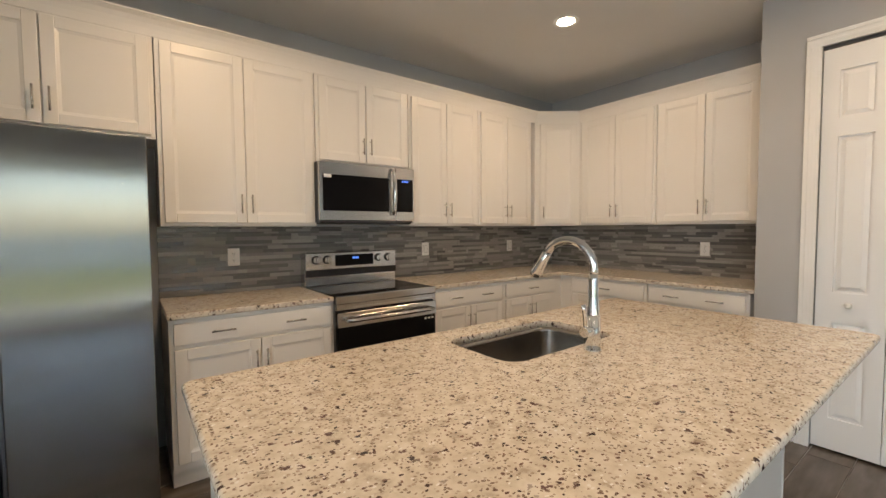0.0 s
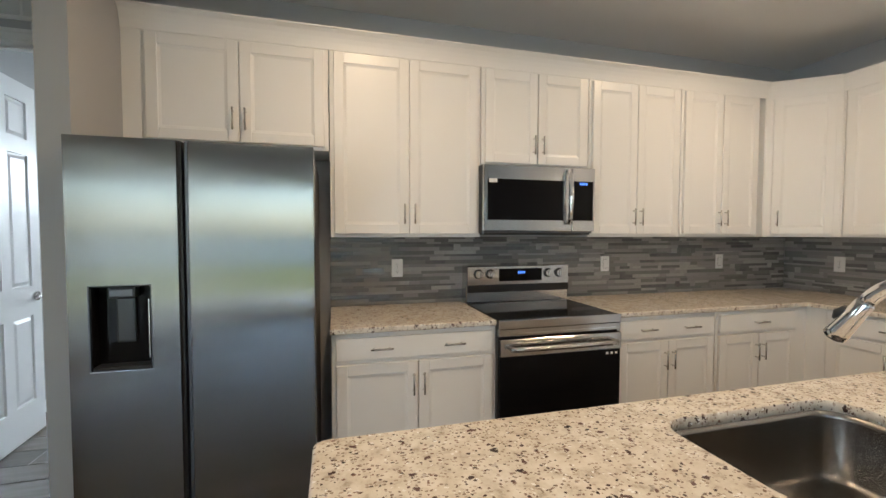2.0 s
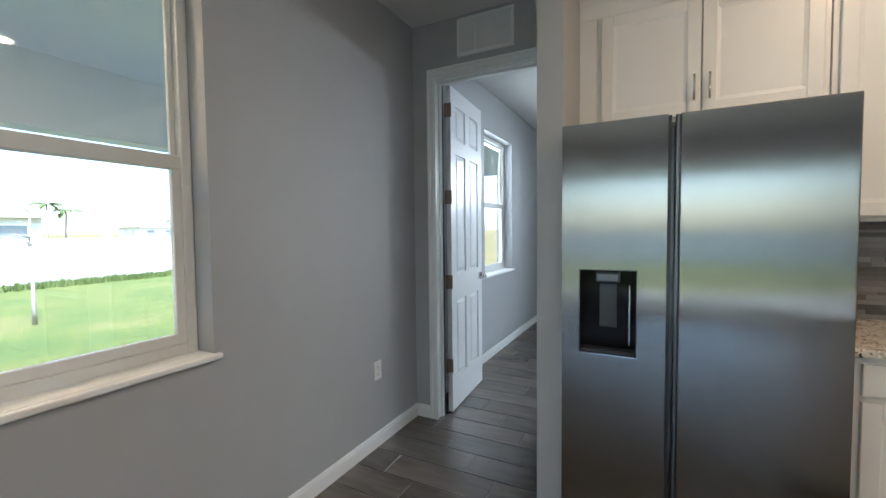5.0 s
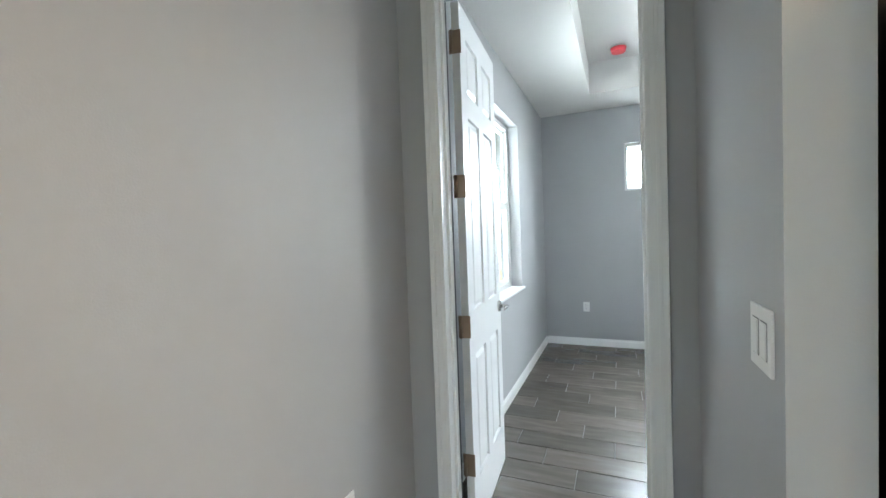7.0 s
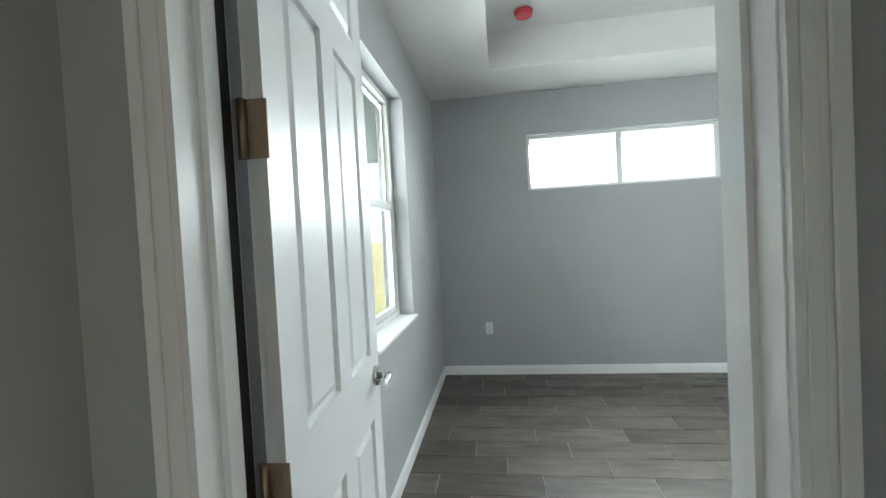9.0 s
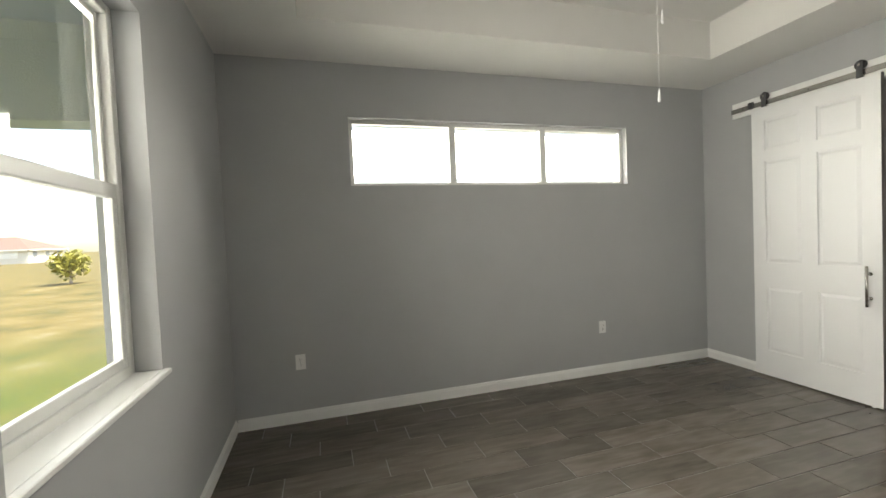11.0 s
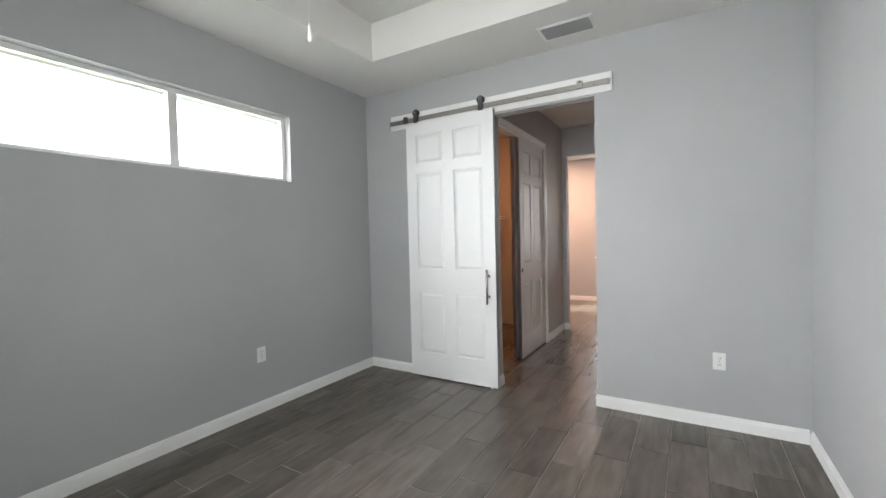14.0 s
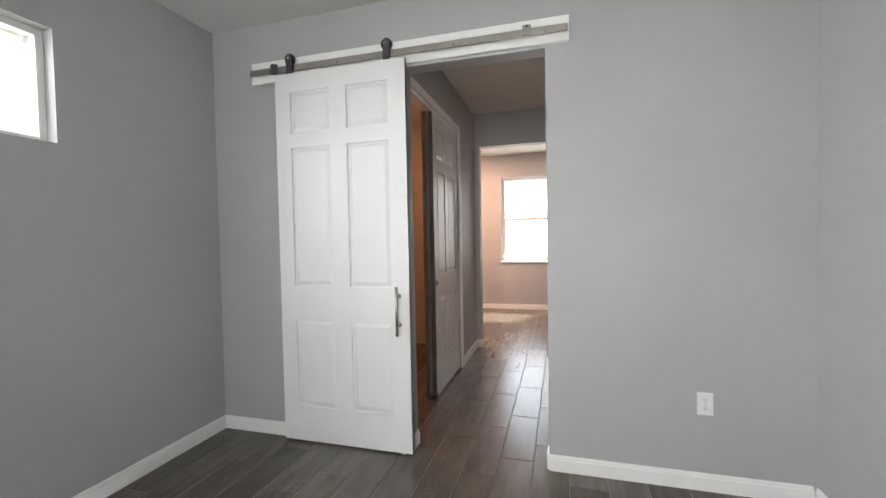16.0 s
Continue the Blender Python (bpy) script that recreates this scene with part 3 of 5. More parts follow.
# ---- return air grille over the door ----
th = thing("return_grille", pose(-1.735, 3.315, 2.535), "white louvred return air grille above the doorway", "vent")
W, H = 0.40, 0.25
for a in ((0, W, -0.012, 0, 0, 0.022), (0, W, -0.012, 0, H - 0.022, H), (0, 0.022, -0.012, 0, 0.022, H - 0.022), (W - 0.022, W, -0.012, 0, 0.022, H - 0.022)):
    part("frame", box(*a, bev=0.002), trim_mat, th)
for k in (1, 2):
    part("divider", box(W * k / 3 - 0.006, W * k / 3 + 0.006, -0.011, 0, 0.022, H - 0.022), trim_mat, th)
part("backing", box(0.022, W - 0.022, -0.002, -0.0005, 0.022, H - 0.022), vent_grey, th)
sl = box(0.022, W - 0.022, -0.006, 0.006, -0.0008, 0.0008)
bmesh.ops.rotate(sl, verts=sl.verts, cent=(0, 0, 0), matrix=Matrix.Rotation(radians(-40), 3, 'X'))
first = part("slat", sl, trim_mat, th)
first.location = (0, -0.0065, 0.03)
for k in range(1, 18):
    o = new("slat", first.data)
    o.parent = th
    o.location = (0, -0.0065, 0.03 + k * 0.0112)

# ---- ceiling supply vent in the bedroom ----
th = thing("ceiling_vent", pose(2.185, 4.83, CZ), "grey slatted supply air vent in the ceiling", "vent")
for a in ((-0.11, 0.11, -0.19, -0.165), (-0.11, 0.11, 0.165, 0.19), (-0.11, -0.085, -0.165, 0.165), (0.085, 0.11, -0.165, 0.165)):
    part("frame", box(*a, -0.008, 0, bev=0.002), trim_mat, th)
part("backing", box(-0.085, 0.085, -0.165, 0.165, -0.002, -0.0005), slot_mat, th)
for k in range(7):
    s_ = box(-0.009, 0.009, -0.165, 0.165, -0.0008, 0.0008)
    bmesh.ops.rotate(s_, verts=s_.verts, cent=(0, 0, 0), matrix=Matrix.Rotation(radians(35), 3, 'Y'))
    o = part("slat", s_, vent_grey, th)
    o.location = (-0.072 + k * 0.024, 0, -0.0085)


# ---- outlets and switches ----
def outlet(m, label, gang=1, kind="outlet"):
    """A wall plate whose face looks along local -y."""
    th = thing("wall_outlet" if kind == "outlet" else "light_switch", m, label, "outlet" if kind == "outlet" else "switch")
    w = 0.037 + 0.023 * (gang - 1)
    part("plate", box(-w, w, -0.006, 0, -0.059, 0.059, bev=0.003, seg=2), plate_mat, th)
    for g in range(gang):
        x = (g - (gang - 1) / 2) * 0.046
        if kind == "outlet":
            for z in (-0.022, 0.022):
                so = part("socket", box(x - 0.016, x + 0.016, -0.0075, -0.006, z - 0.014, z + 0.014, bev=0.0007), plate_mat, th)
                for dx in (-0.0065, 0.0065):
                    part("slot", box(x + dx - 0.0012, x + dx + 0.0012, -0.0079, -0.0075, z - 0.002, z + 0.007), slot_mat, so)
                part("ground_hole", cyl((x, -0.0079, z - 0.008), (x, -0.0075, z - 0.008), 0.0026, n=10), slot_mat, so)
            part("screw", cyl((x, -0.0072, 0), (x, -0.006, 0), 0.003, n=10), nickel, th)
        else:
            rk = box(x - 0.0165, x + 0.0165, -0.009, -0.006, -0.033, 0.033, bev=0.001)
            part("rocker", rk, plate_mat, th)
            part("rocker_gap", box(x - 0.018, x + 0.018, -0.0064, -0.006, -0.035, 0.035), grey_plastic, th)
    return th


outlet(pose(-1.609, 6.98, 0.472), "white duplex outlet low on the grey bedroom wall")
outlet(pose(1.169, 6.98, 0.456), "white duplex outlet low on the grey bedroom wall")
outlet(pose(2.485, 3.919, 0.457, 0, 0, -90), "white duplex outlet beside the sliding door opening")
outlet(pose(WX, 2.83, 0.485, 0, 0, 90), "white duplex outlet low on the hall wall")
outlet(pose(-0.998, 2.655, 1.186, 0, 0, -90), "white double rocker switch on the hall wall", 2, "switch")

# ---- barn door, rail and board ----
th = thing("sliding_barn_door", pose(2.428, 6.432, 0.012, 0, 0, -90), "white six-panel sliding barn door hung from a rail", "door")
panel_door(th, 0.912, 2.418, 0.035, stile=0.11, mid=0.115, rows=((0.095, 0.335), (0.425, 0.80), (0.84, 0.95)))
hb = part("pull_handle", cyl((0.845, -0.045, 0.74), (0.845, -0.045, 1.04), 0.010, n=16), nickel, th, "brushed nickel bar pull")
for z in (0.80, 0.98):
    part("standoff", cyl((0.845, -0.045, z), (0.845, 0.0, z), 0.008, n=12), nickel, hb)
    part("collar", cyl((0.845, -0.006, z), (0.845, 0.0, z), 0.014, n=16), nickel, hb)
for x in (0.114, 0.795):
    hg = part("hanger_strap", box(x - 0.02, x + 0.02, -0.008, 0.0, 2.418, 2.535, bev=0.002), steel_dark, th, "dark steel roller hanger")
    part("top_bracket", box(x - 0.02, x + 0.02, -0.008, 0.03, 2.4185, 2.4265), steel_dark, hg)
    part("roller", cyl((x, 0.002, 2.512), (x, 0.021, 2.512), 0.035, n=28), black_plastic, hg, "black nylon roller")
    part("axle_bolt", cyl((x, -0.013, 2.512), (x, -0.008, 2.512), 0.010, n=6), nickel, hg)
part("guide_pin", box(0.84, 0.86, 0.008, 0.028, -0.011, 0.004), plate_mat, th)
th = thing("door_rail", Matrix(), "flat steel barn door rail on a white board", "rail")
part("header_board", box(2.464, 2.485, 4.575, 6.64, 2.405, 2.545, bev=0.002), trim_mat, th, "white painted backing board")
part("rail_bar", box(2.436, 2.443, 4.585, 6.63, 2.446, 2.488, bev=0.0015), nickel, th, "brushed steel flat rail")
for y in (4.70, 5.22, 5.98, 6.52):
    st = part("spacer", cyl((2.443, y, 2.467), (2.464, y, 2.467), 0.011, n=12), nickel, th)
    part("bolt_head", cyl((2.431, y, 2.467), (2.436, y, 2.467), 0.009, n=6), nickel, st)
for y in (4.80, 6.44):
    sp = part("end_stop", box(2.424, 2.448, y - 0.022, y + 0.022, 2.445, 2.505, bev=0.003), nickel if y < 5 else steel_dark, th, "clamped end stop")
    part("stop_bolt", cyl((2.418, y, 2.497), (2.424, y, 2.497), 0.006, n=10), black_plastic, sp)

# ---- corridor closet ----
casing("closet_casing", "y", CLY, -1, 2.72, 4.15, 2.40, 0.055, "white painted closet casing")
th = thing("closet_door", pose(3.335, CLY + 0.012, 0.012), "white six-panel bypass closet door, half open", "door")
panel_door(th, 0.81, 2.365, 0.035, stile=0.10, mid=0.09)
part("finger_pull", cyl((0.05, -0.003, 0.95), (0.05, 0.0, 0.95), 0.02, n=16), black_plastic, th, "dark round finger pull")
th = thing("closet_door", pose(3.31, CLY + 0.06, 0.012), "white six-panel bypass closet door behind the other", "door")
panel_door(th, 0.79, 2.365, 0.035, stile=0.10, mid=0.09)
th = thing("closet_track", Matrix(), "white closet door track at the opening head", "track")
part("track", boxes([(2.72, 4.15, CLY + 0.004, CLY + 0.1, 2.383, 2.40), (2.72, 4.15, CLY + 0.004, CLY + 0.008, 2.368, 2.383)]), trim_mat, th)
th = thing("wire_shelf", Matrix(), "white wire closet shelf with a hanging rail", "shelf")
for y in (6.45, 6.78):
    part("shelf_rail", cyl((2.61, y, 1.62), (4.99, y, 1.62), 0.005, n=8), trim_mat, th)
part("shelf_rail", cyl((2.61, 6.44, 1.585), (4.99, 6.44, 1.585), 0.005, n=8), trim_mat, th)
w0 = part("shelf_wire", cyl((2.63, 6.45, 1.623), (2.63, 6.785, 1.623), 0.0022, n=6), trim_mat, th)
for k in range(1, 90):
    o = new("shelf_wire", w0.data)
    o.parent = th
    o.location = (k * 0.026, 0, 0)

# ---- smoke alarm, pull cords ----
th = thing("smoke_alarm", pose(-1.2, 6.05, TZ), "smoke alarm under a red dust cover on the tray ceiling", "smoke alarm")
part("base", cyl((0, 0, -0.012), (0, 0, 0), 0.06, n=28), trim_mat, th)
part("dust_cover", cyl((0, 0, -0.05), (0, 0, -0.012), 0.062, 0.072, n=28), red_plastic, th, "red plastic dust cover")
th = thing("pull_cord", pose(0.088, 5.10, TZ), "white ceiling canopy with two pull cords", "pull cord")
part("canopy", cyl((0, 0, -0.03), (0, 0, 0), 0.045, 0.065, n=28), trim_mat, th)
for dx, dy, ln in ((-0.013, 0.0, 1.10), (0.015, 0.0, 0.75)):
    cd = part("cord", cyl((dx, dy, -ln), (dx, dy, -0.03), 0.0008, n=6), trim_mat, th)
    part("tassel", tube([(dx, dy, -ln + 0.002), (dx, dy, -ln - 0.015), (dx, dy, -ln - 0.045), (dx, dy, -ln - 0.055)], [0.003, 0.005, 0.007, 0.004], 12), trim_mat, cd)


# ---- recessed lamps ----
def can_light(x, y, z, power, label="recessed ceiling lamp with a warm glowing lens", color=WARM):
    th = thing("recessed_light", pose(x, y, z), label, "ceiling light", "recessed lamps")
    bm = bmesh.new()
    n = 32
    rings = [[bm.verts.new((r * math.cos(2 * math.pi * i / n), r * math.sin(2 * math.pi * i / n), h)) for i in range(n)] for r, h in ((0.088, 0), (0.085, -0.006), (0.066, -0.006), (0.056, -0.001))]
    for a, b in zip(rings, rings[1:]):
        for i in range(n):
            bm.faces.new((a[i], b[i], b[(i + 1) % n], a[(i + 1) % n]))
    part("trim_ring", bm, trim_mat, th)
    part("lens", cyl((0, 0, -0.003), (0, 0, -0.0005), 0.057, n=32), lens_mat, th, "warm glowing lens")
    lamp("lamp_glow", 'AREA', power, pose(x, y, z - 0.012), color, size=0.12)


for x, y in ((2.45, 2.02), (0.35, 2.0), (0.35, 0.0), (2.45, 0.0)):
    can_light(x, y, CZ, CAN)
# these two fixtures are unseen, added to account for the orange rooms
can_light(3.6, 6.25, CZ, 3.8, "unseen closet ceiling lamp, assumed from the orange tint", (1.0, 0.34, 0.10))
can_light(6.4, 6.2, CZ, 20, "unseen far room ceiling lamp, assumed from the warm tint", (1.0, 0.58, 0.40))
can_light(-3.6, 0.75, 2.80, 4, "recessed porch ceiling lamp")

# ---- pantry bifold doors ----
casing("pantry_casing", "x", 3.27, -1, -0.41, 0.81, 2.425, 0.07, "white painted pantry casing")
th = thing("pantry_track", Matrix(), "dark steel bifold track above the pantry doors", "track")
part("track", boxes([(3.29, 3.32, -0.41, 0.81, 2.405, 2.425)]), steel_dark, th)
for k in range(4):
    y1 = 0.805 - k * 0.303
    th = thing("pantry_door", pose(3.285, y1, 0.015, 0, 0, -90), "white panelled bifold pantry door leaf, closed", "door", "pantry doors")
    panel_door(th, 0.30, 2.385, 0.03, cols=1, stile=0.075, rows=((0.08, 0.325), (0.40, 0.785), (0.83, 0.945)))
    if k in (0, 3):
        kb = part("knob", cyl((0.15, -0.028, 0.885), (0.15, 0, 0.885), 0.008, 0.012, n=14), trim_mat, th, "small white round knob")
        part("knob_cap", tube([(0.15, -0.045, 0.885), (0.15, -0.042, 0.885), (0.15, -0.033, 0.885), (0.15, -0.026, 0.885)], [0.008, 0.015, 0.017, 0.009], 14), trim_mat, kb)

# ---- kitchen cabinets ----
KY, UF = 3.295, 2.972


def bar_pull(parent, x, y, z, length, vertical=True):
    """A slim bar pull on a face that looks along -y."""
    r = 0.005
    d = (0, 0, length / 2) if vertical else (length / 2, 0, 0)
    p = Vector((x, y - 0.028, z))
    h = part("handle", cyl(p - Vector(d), p + Vector(d), r, n=12), nickel, parent, "brushed nickel bar pull")
    for s in (-0.7, 0.7):
        q = p + Vector(d) * s
        part("post", cyl(q, (q.x, y, q.z), 0.004, n=8), nickel, h)


def cab_front(th, x0, x1, z0, z1, y, name="door", handle=None, fr=0.055, slab=False):
    """A shaker-like door front with an eased frame and recessed field; looks along -y, back at y."""
    t = 0.019
    d = part(name, box(x0, x1, y - t + 0.008, y, z0, z1) if not slab else box(x0, x1, y - t, y, z0, z1, bev=0.004, seg=2), cab_mat, th)
    if not slab:
        for a in ((x0, x0 + fr, z0, z1), (x1 - fr, x1, z0, z1), (x0 + fr, x1 - fr, z0, z0 + fr), (x0 + fr, x1 - fr, z1 - fr, z1)):
            part("frame_member", box(a[0], a[1], y - t, y - t + 0.0085, a[2], a[3], bev=0.0022), cab_mat, d)
        bm = bmesh.new()
        yb, yf = y - t + 0.008, y - t + 0.003
        w = 0.014
        o = [(x0 + fr, z0 + fr), (x1 - fr, z0 + fr), (x1 - fr, z1 - fr), (x0 + fr, z1 - fr)]
        i = [(x0 + fr + w, z0 + fr + w), (x1 - fr - w, z0 + fr + w), (x1 - fr - w, z1 - fr - w), (x0 + fr + w, z1 - fr - w)]
        a = [bm.verts.new((p[0], yf, p[1])) for p in o]
        c = [bm.verts.new((p[0], yb - 0.0004, p[1])) for p in i]
        for k in range(4):
            bm.faces.new((a[k], a[(k + 1) % 4], c[(k + 1) % 4], c[k]))
        part("bead", bm, cab_mat, d)
    if handle:
        bar_pull(d, handle[0], y - t, handle[1], handle[2], handle[3])
    return d


def upper_cab(x0, x1, z0, z1, doors, depth, m, label, left_h=False):
    """A wall cabinet; local x along its face, face at y=0 looking along -y."""
    th = thing("wall_cabinet", m, label, "cabinet", "wall cabinets")
    part("body", box(x0 + 0.0005, x1 - 0.0005, 0.0, depth, z0, z1 + 0.055, bev=0.001), cab_mat, th)
    rev = 0.022
    za, zb = z0 + 0.02, z1
    if doors == 2:
        xm = (x0 + x1) / 2
        cab_front(th, x0 + rev, xm - 0.003, za, zb, -0.001, handle=(xm - 0.03, za + 0.115, 0.115, True))
        cab_front(th, xm + 0.003, x1 - rev, za, zb, -0.001, handle=(xm + 0.03, za + 0.115, 0.115, True))
    else:
        cab_front(th, x0 + rev, x1 - rev, za, zb, -0.001, handle=(x0 + rev + 0.03, za + 0.115, 0.115, True))
    return th


UB, UT = 1.388, 2.405
D = KY - UF - 0.001
base = pose(0, UF, 0)
upper_cab(-0.80, 0.095, 1.865, UT, 2, D, base, "white two-door cabinet above the refrigerator")
upper_cab(0.10, 0.985, UB, UT, 2, D, base, "tall white two-door wall cabinet with bar pulls")
upper_cab(0.99, 1.735, 1.825, UT, 2, D, base, "short white cabinet above the microwave")
upper_cab(1.74, 2.475, UB, UT, 2, D, base, "white two-door wall cabinet with bar pulls")
upper_cab(2.48, 3.19, UB, UT, 2, D, base, "white two-door wall cabinet beside the corner unit")
th = thing("cabinet_filler", Matrix(), "narrow white filler strip beside the wall end", "filler")
part("strip", boxes([(-0.884, -0.801, UF, UF + 0.02, 1.865, UT + 0.055)]), cab_mat, th)
EX = 3.612
ang = math.degrees(math.atan2(2.70 - UF, EX - 3.265))
dl = math.hypot(EX - 3.265, UF - 2.70)
th = thing("corner_cabinet", pose(3.265, UF, 0, 0, 0, ang), "white diagonal single-door corner wall cabinet", "cabinet", "wall cabinets")
bm = bmesh.new()
mi = pose(3.265, UF, 0, 0, 0, ang).inverted()
prof = [mi @ Vector(p) for p in ((3.25, UF + 0.002, 0), (3.265, UF, 0), (EX, 2.70, 0), (EX + 0.002, 2.685, 0), (3.934, 2.685, 0), (3.934, 3.294, 0), (3.25, 3.294, 0))]
lo = [bm.verts.new((p.x, p.y, UB)) for p in prof]
hi = [bm.verts.new((p.x, p.y, UT + 0.055)) for p in prof]
bm.faces.new(lo)
bm.faces.new(hi[::-1])
for k in range(len(lo)):
    bm.faces.new((lo[k], hi[k], hi[(k + 1) % len(lo)], lo[(k + 1) % len(lo)]))
bmesh.ops.recalc_face_normals(bm, faces=bm.faces)
part("body", bm, cab_mat, th)
cab_front(th, 0.04, dl - 0.04, UB + 0.02, UT, -0.001, handle=(0.07, UB + 0.135, 0.115, True))
ebase = pose(EX, 2.68, 0, 0, 0, -90)
DE = 3.935 - EX - 0.001
upper_cab(0.0, 0.745, UB, UT, 2, DE, ebase, "white two-door wall cabinet on the side wall")
upper_cab(0.75, 1.505, UB, UT, 2, DE, ebase, "white two-door wall cabinet on the side wall")
th = thing("cabinet_filler", Matrix(), "narrow white filler strip beside the pantry wall", "filler")
part("strip", boxes([(EX, EX + 0.02, 1.112, 1.174, UB, UT + 0.055)]), cab_mat, th)


def crown(path):
    """Crown moulding swept along a plan path of (x, y, outward x, outward y)."""
    prof = ((0.0, -0.043), (0.004, -0.043), (0.006, -0.028), (0.010, -0.006), (0.017, 0.018), (0.028, 0.041), (0.042, 0.057), (0.046, 0.058), (0.046, 0.067), (0.0, 0.067))
    bm = bmesh.new()
    rows = [[bm.verts.new((x + nx * d, y + ny * d, UT + 0.0555 + h)) for d, h in prof] for x, y, nx, ny in path]
    for a, b in zip(rows, rows[1:]):
        for k in range(len(prof)):
            bm.faces.new((a[k], a[(k + 1) % len(prof)], b[(k + 1) % len(prof)], b[k]))
    bm.faces.new(rows[0])
    bm.faces.new(rows[-1][::-1])
    bmesh.ops.recalc_face_normals(bm, faces=bm.faces)
    th = thing("crown_moulding", Matrix(), "white crown moulding along the cabinet tops", "moulding")
    part("moulding", bm, cab_mat, th)


a1 = radians(ang - 90)
ndx, ndy = math.cos(a1), math.sin(a1)


def miter(n1, n2):
    s = Vector(n1) + Vector(n2)
    return s / (s.dot(Vector(n1)))


m1 = miter((0, -1), (ndx, ndy))
m2 = miter((ndx, ndy), (-1, 0))
crown([(-0.884, UF, 0, -1), (3.265, UF, m1.x, m1.y), (EX, 2.70, m2.x, m2.y), (EX, 1.112, -1, 0)])

# base cabinets
BF, CT = 2.682, 0.941


def base_cab(x0, x1, m, label, drawers=1, pulls=2, doors=2):
    th = thing("base_cabinet", m, label, "cabinet", "base cabinets")
    part("body", boxes([(x0 + 0.0005, x1 - 0.0005, 0, 0.60, 0.11, CT - 0.032), (x0 + 0.0005, x1 - 0.0005, 0.07, 0.60, 0.0, 0.11)]), cab_mat, th)
    part("toe_kick", box(x0 + 0.001, x1 - 0.001, 0.06, 0.0695, 0.0, 0.105), cab_mat, th)
    a, b = x0 + 0.022, x1 - 0.022
    dr = cab_front(th, a, b, 0.772, 0.885, -0.001, "drawer", slab=True)
    ps = [(a + b) / 2] if pulls == 1 else [a + (b - a) * 0.27, a + (b - a) * 0.73]
    for p in ps:
        bar_pull(dr, p, -0.020, 0.828, 0.115, False)
    xm = (a + b) / 2
    if doors == 2:
        cab_front(th, a, xm - 0.003, 0.15, 0.750, -0.001, handle=(xm - 0.028, 0.635, 0.115, True))
        cab_front(th, xm + 0.003, b, 0.15, 0.750, -0.001, handle=(xm + 0.028, 0.635, 0.115, True))
    else:
        cab_front(th, a, b, 0.15, 0.750, -0.001, handle=(b - 0.03, 0.635, 0.115, True))


bb = pose(0, BF, 0)
base_cab(0.10, 0.975, bb, "white base cabinet with a wide drawer and two doors")
base_cab(1.74, 2.495, bb, "white base cabinet with a drawer and two doors")
base_cab(2.50, 3.20, bb, "white base cabinet with a drawer beside the corner", pulls=1)
th = thing("corner_filler", Matrix(), "white filler panel in the base cabinet corner", "filler")
part("panel", boxes([(3.20, 3.298, BF, BF + 0.02, 0.11, CT - 0.032), (3.298, 3.318, 2.562, BF + 0.02, 0.11, CT - 0.032)]), cab_mat, th)
eb = pose(3.298, 2.56, 0, 0, 0, -90)
base_cab(0.0, 0.72, eb, "white base cabinet with a drawer on the side wall", pulls=1)
base_cab(0.725, 1.42, eb, "white base cabinet with a drawer on the side wall", pulls=2)


def slab(name, outline, z0, z1, label, bev=0.006):
    bm = bmesh.new()
    lo = [bm.verts.new((x, y, z0)) for x, y in outline]
    f = bm.faces.new(lo)
    r = bmesh.ops.extrude_face_region(bm, geom=[f])
    vs = [v for v in r["geom"] if isinstance(v, bmesh.types.BMVert)]
    bmesh.ops.translate(bm, verts=vs, vec=(0, 0, z1 - z0))
    bmesh.ops.recalc_face_normals(bm, faces=bm.faces)
    es = [e for e in bm.edges if abs(e.verts[0].co.z - e.verts[1].co.z) < 1e-6]
    bmesh.ops.bevel(bm, geom=es, offset=bev, segments=3, affect='EDGES', profile=0.5)
    return tagged(part(name, bm, granite), label, "countertop")


slab("countertop", [(0.094, 2.650), (0.967, 2.650), (0.967, 3.294), (0.094, 3.294)], CT - 0.031, CT, "speckled cream granite countertop beside the range")
slab("countertop", [(1.735, 2.650), (3.265, 2.650), (3.265, 1.112), (3.934, 1.112), (3.934, 3.294), (1.735, 3.294)], CT - 0.031, CT, "L-shaped speckled cream granite countertop")

# ---- island ----
IX0, IX1, IY0, IY1 = 0.062, 2.335, 0.425, 1.572
SX0, SX1, SY0, SY1, SR = 0.915, 1.53, 1.085, 1.445, 0.075
th = thing("island", Matrix(), "white kitchen island base with a clipped corner", "island")
part("body", boxes([(0.14, 0.50, 0.92, 1.545, 0.1, 0.905), (0.50, 0.90, 0.72, 1.545, 0.1, 0.905), (1.55, 2.25, 0.72, 1.545, 0.1, 0.905), (0.90, 1.55, 0.72, 1.06, 0.1, 0.905), (0.90, 1.55, 1.47, 1.545, 0.1, 0.905), (0.90, 1.55, 1.06, 1.47, 0.1, 0.66), (0.2, 2.2, 0.95, 1.49, 0.0, 0.1)]), cab_mat, th)
part("end_panel", box(0.125, 0.139, 0.90, 1.55, 0.0, 0.905, bev=0.002), cab_mat, th)
part("end_panel", box(2.251, 2.265, 0.70, 1.55, 0.0, 0.905, bev=0.002), cab_mat, th)
part("back_panel", box(0.50, 2.25, 0.704, 0.719, 0.0, 0.905, bev=0.002), cab_mat, th)


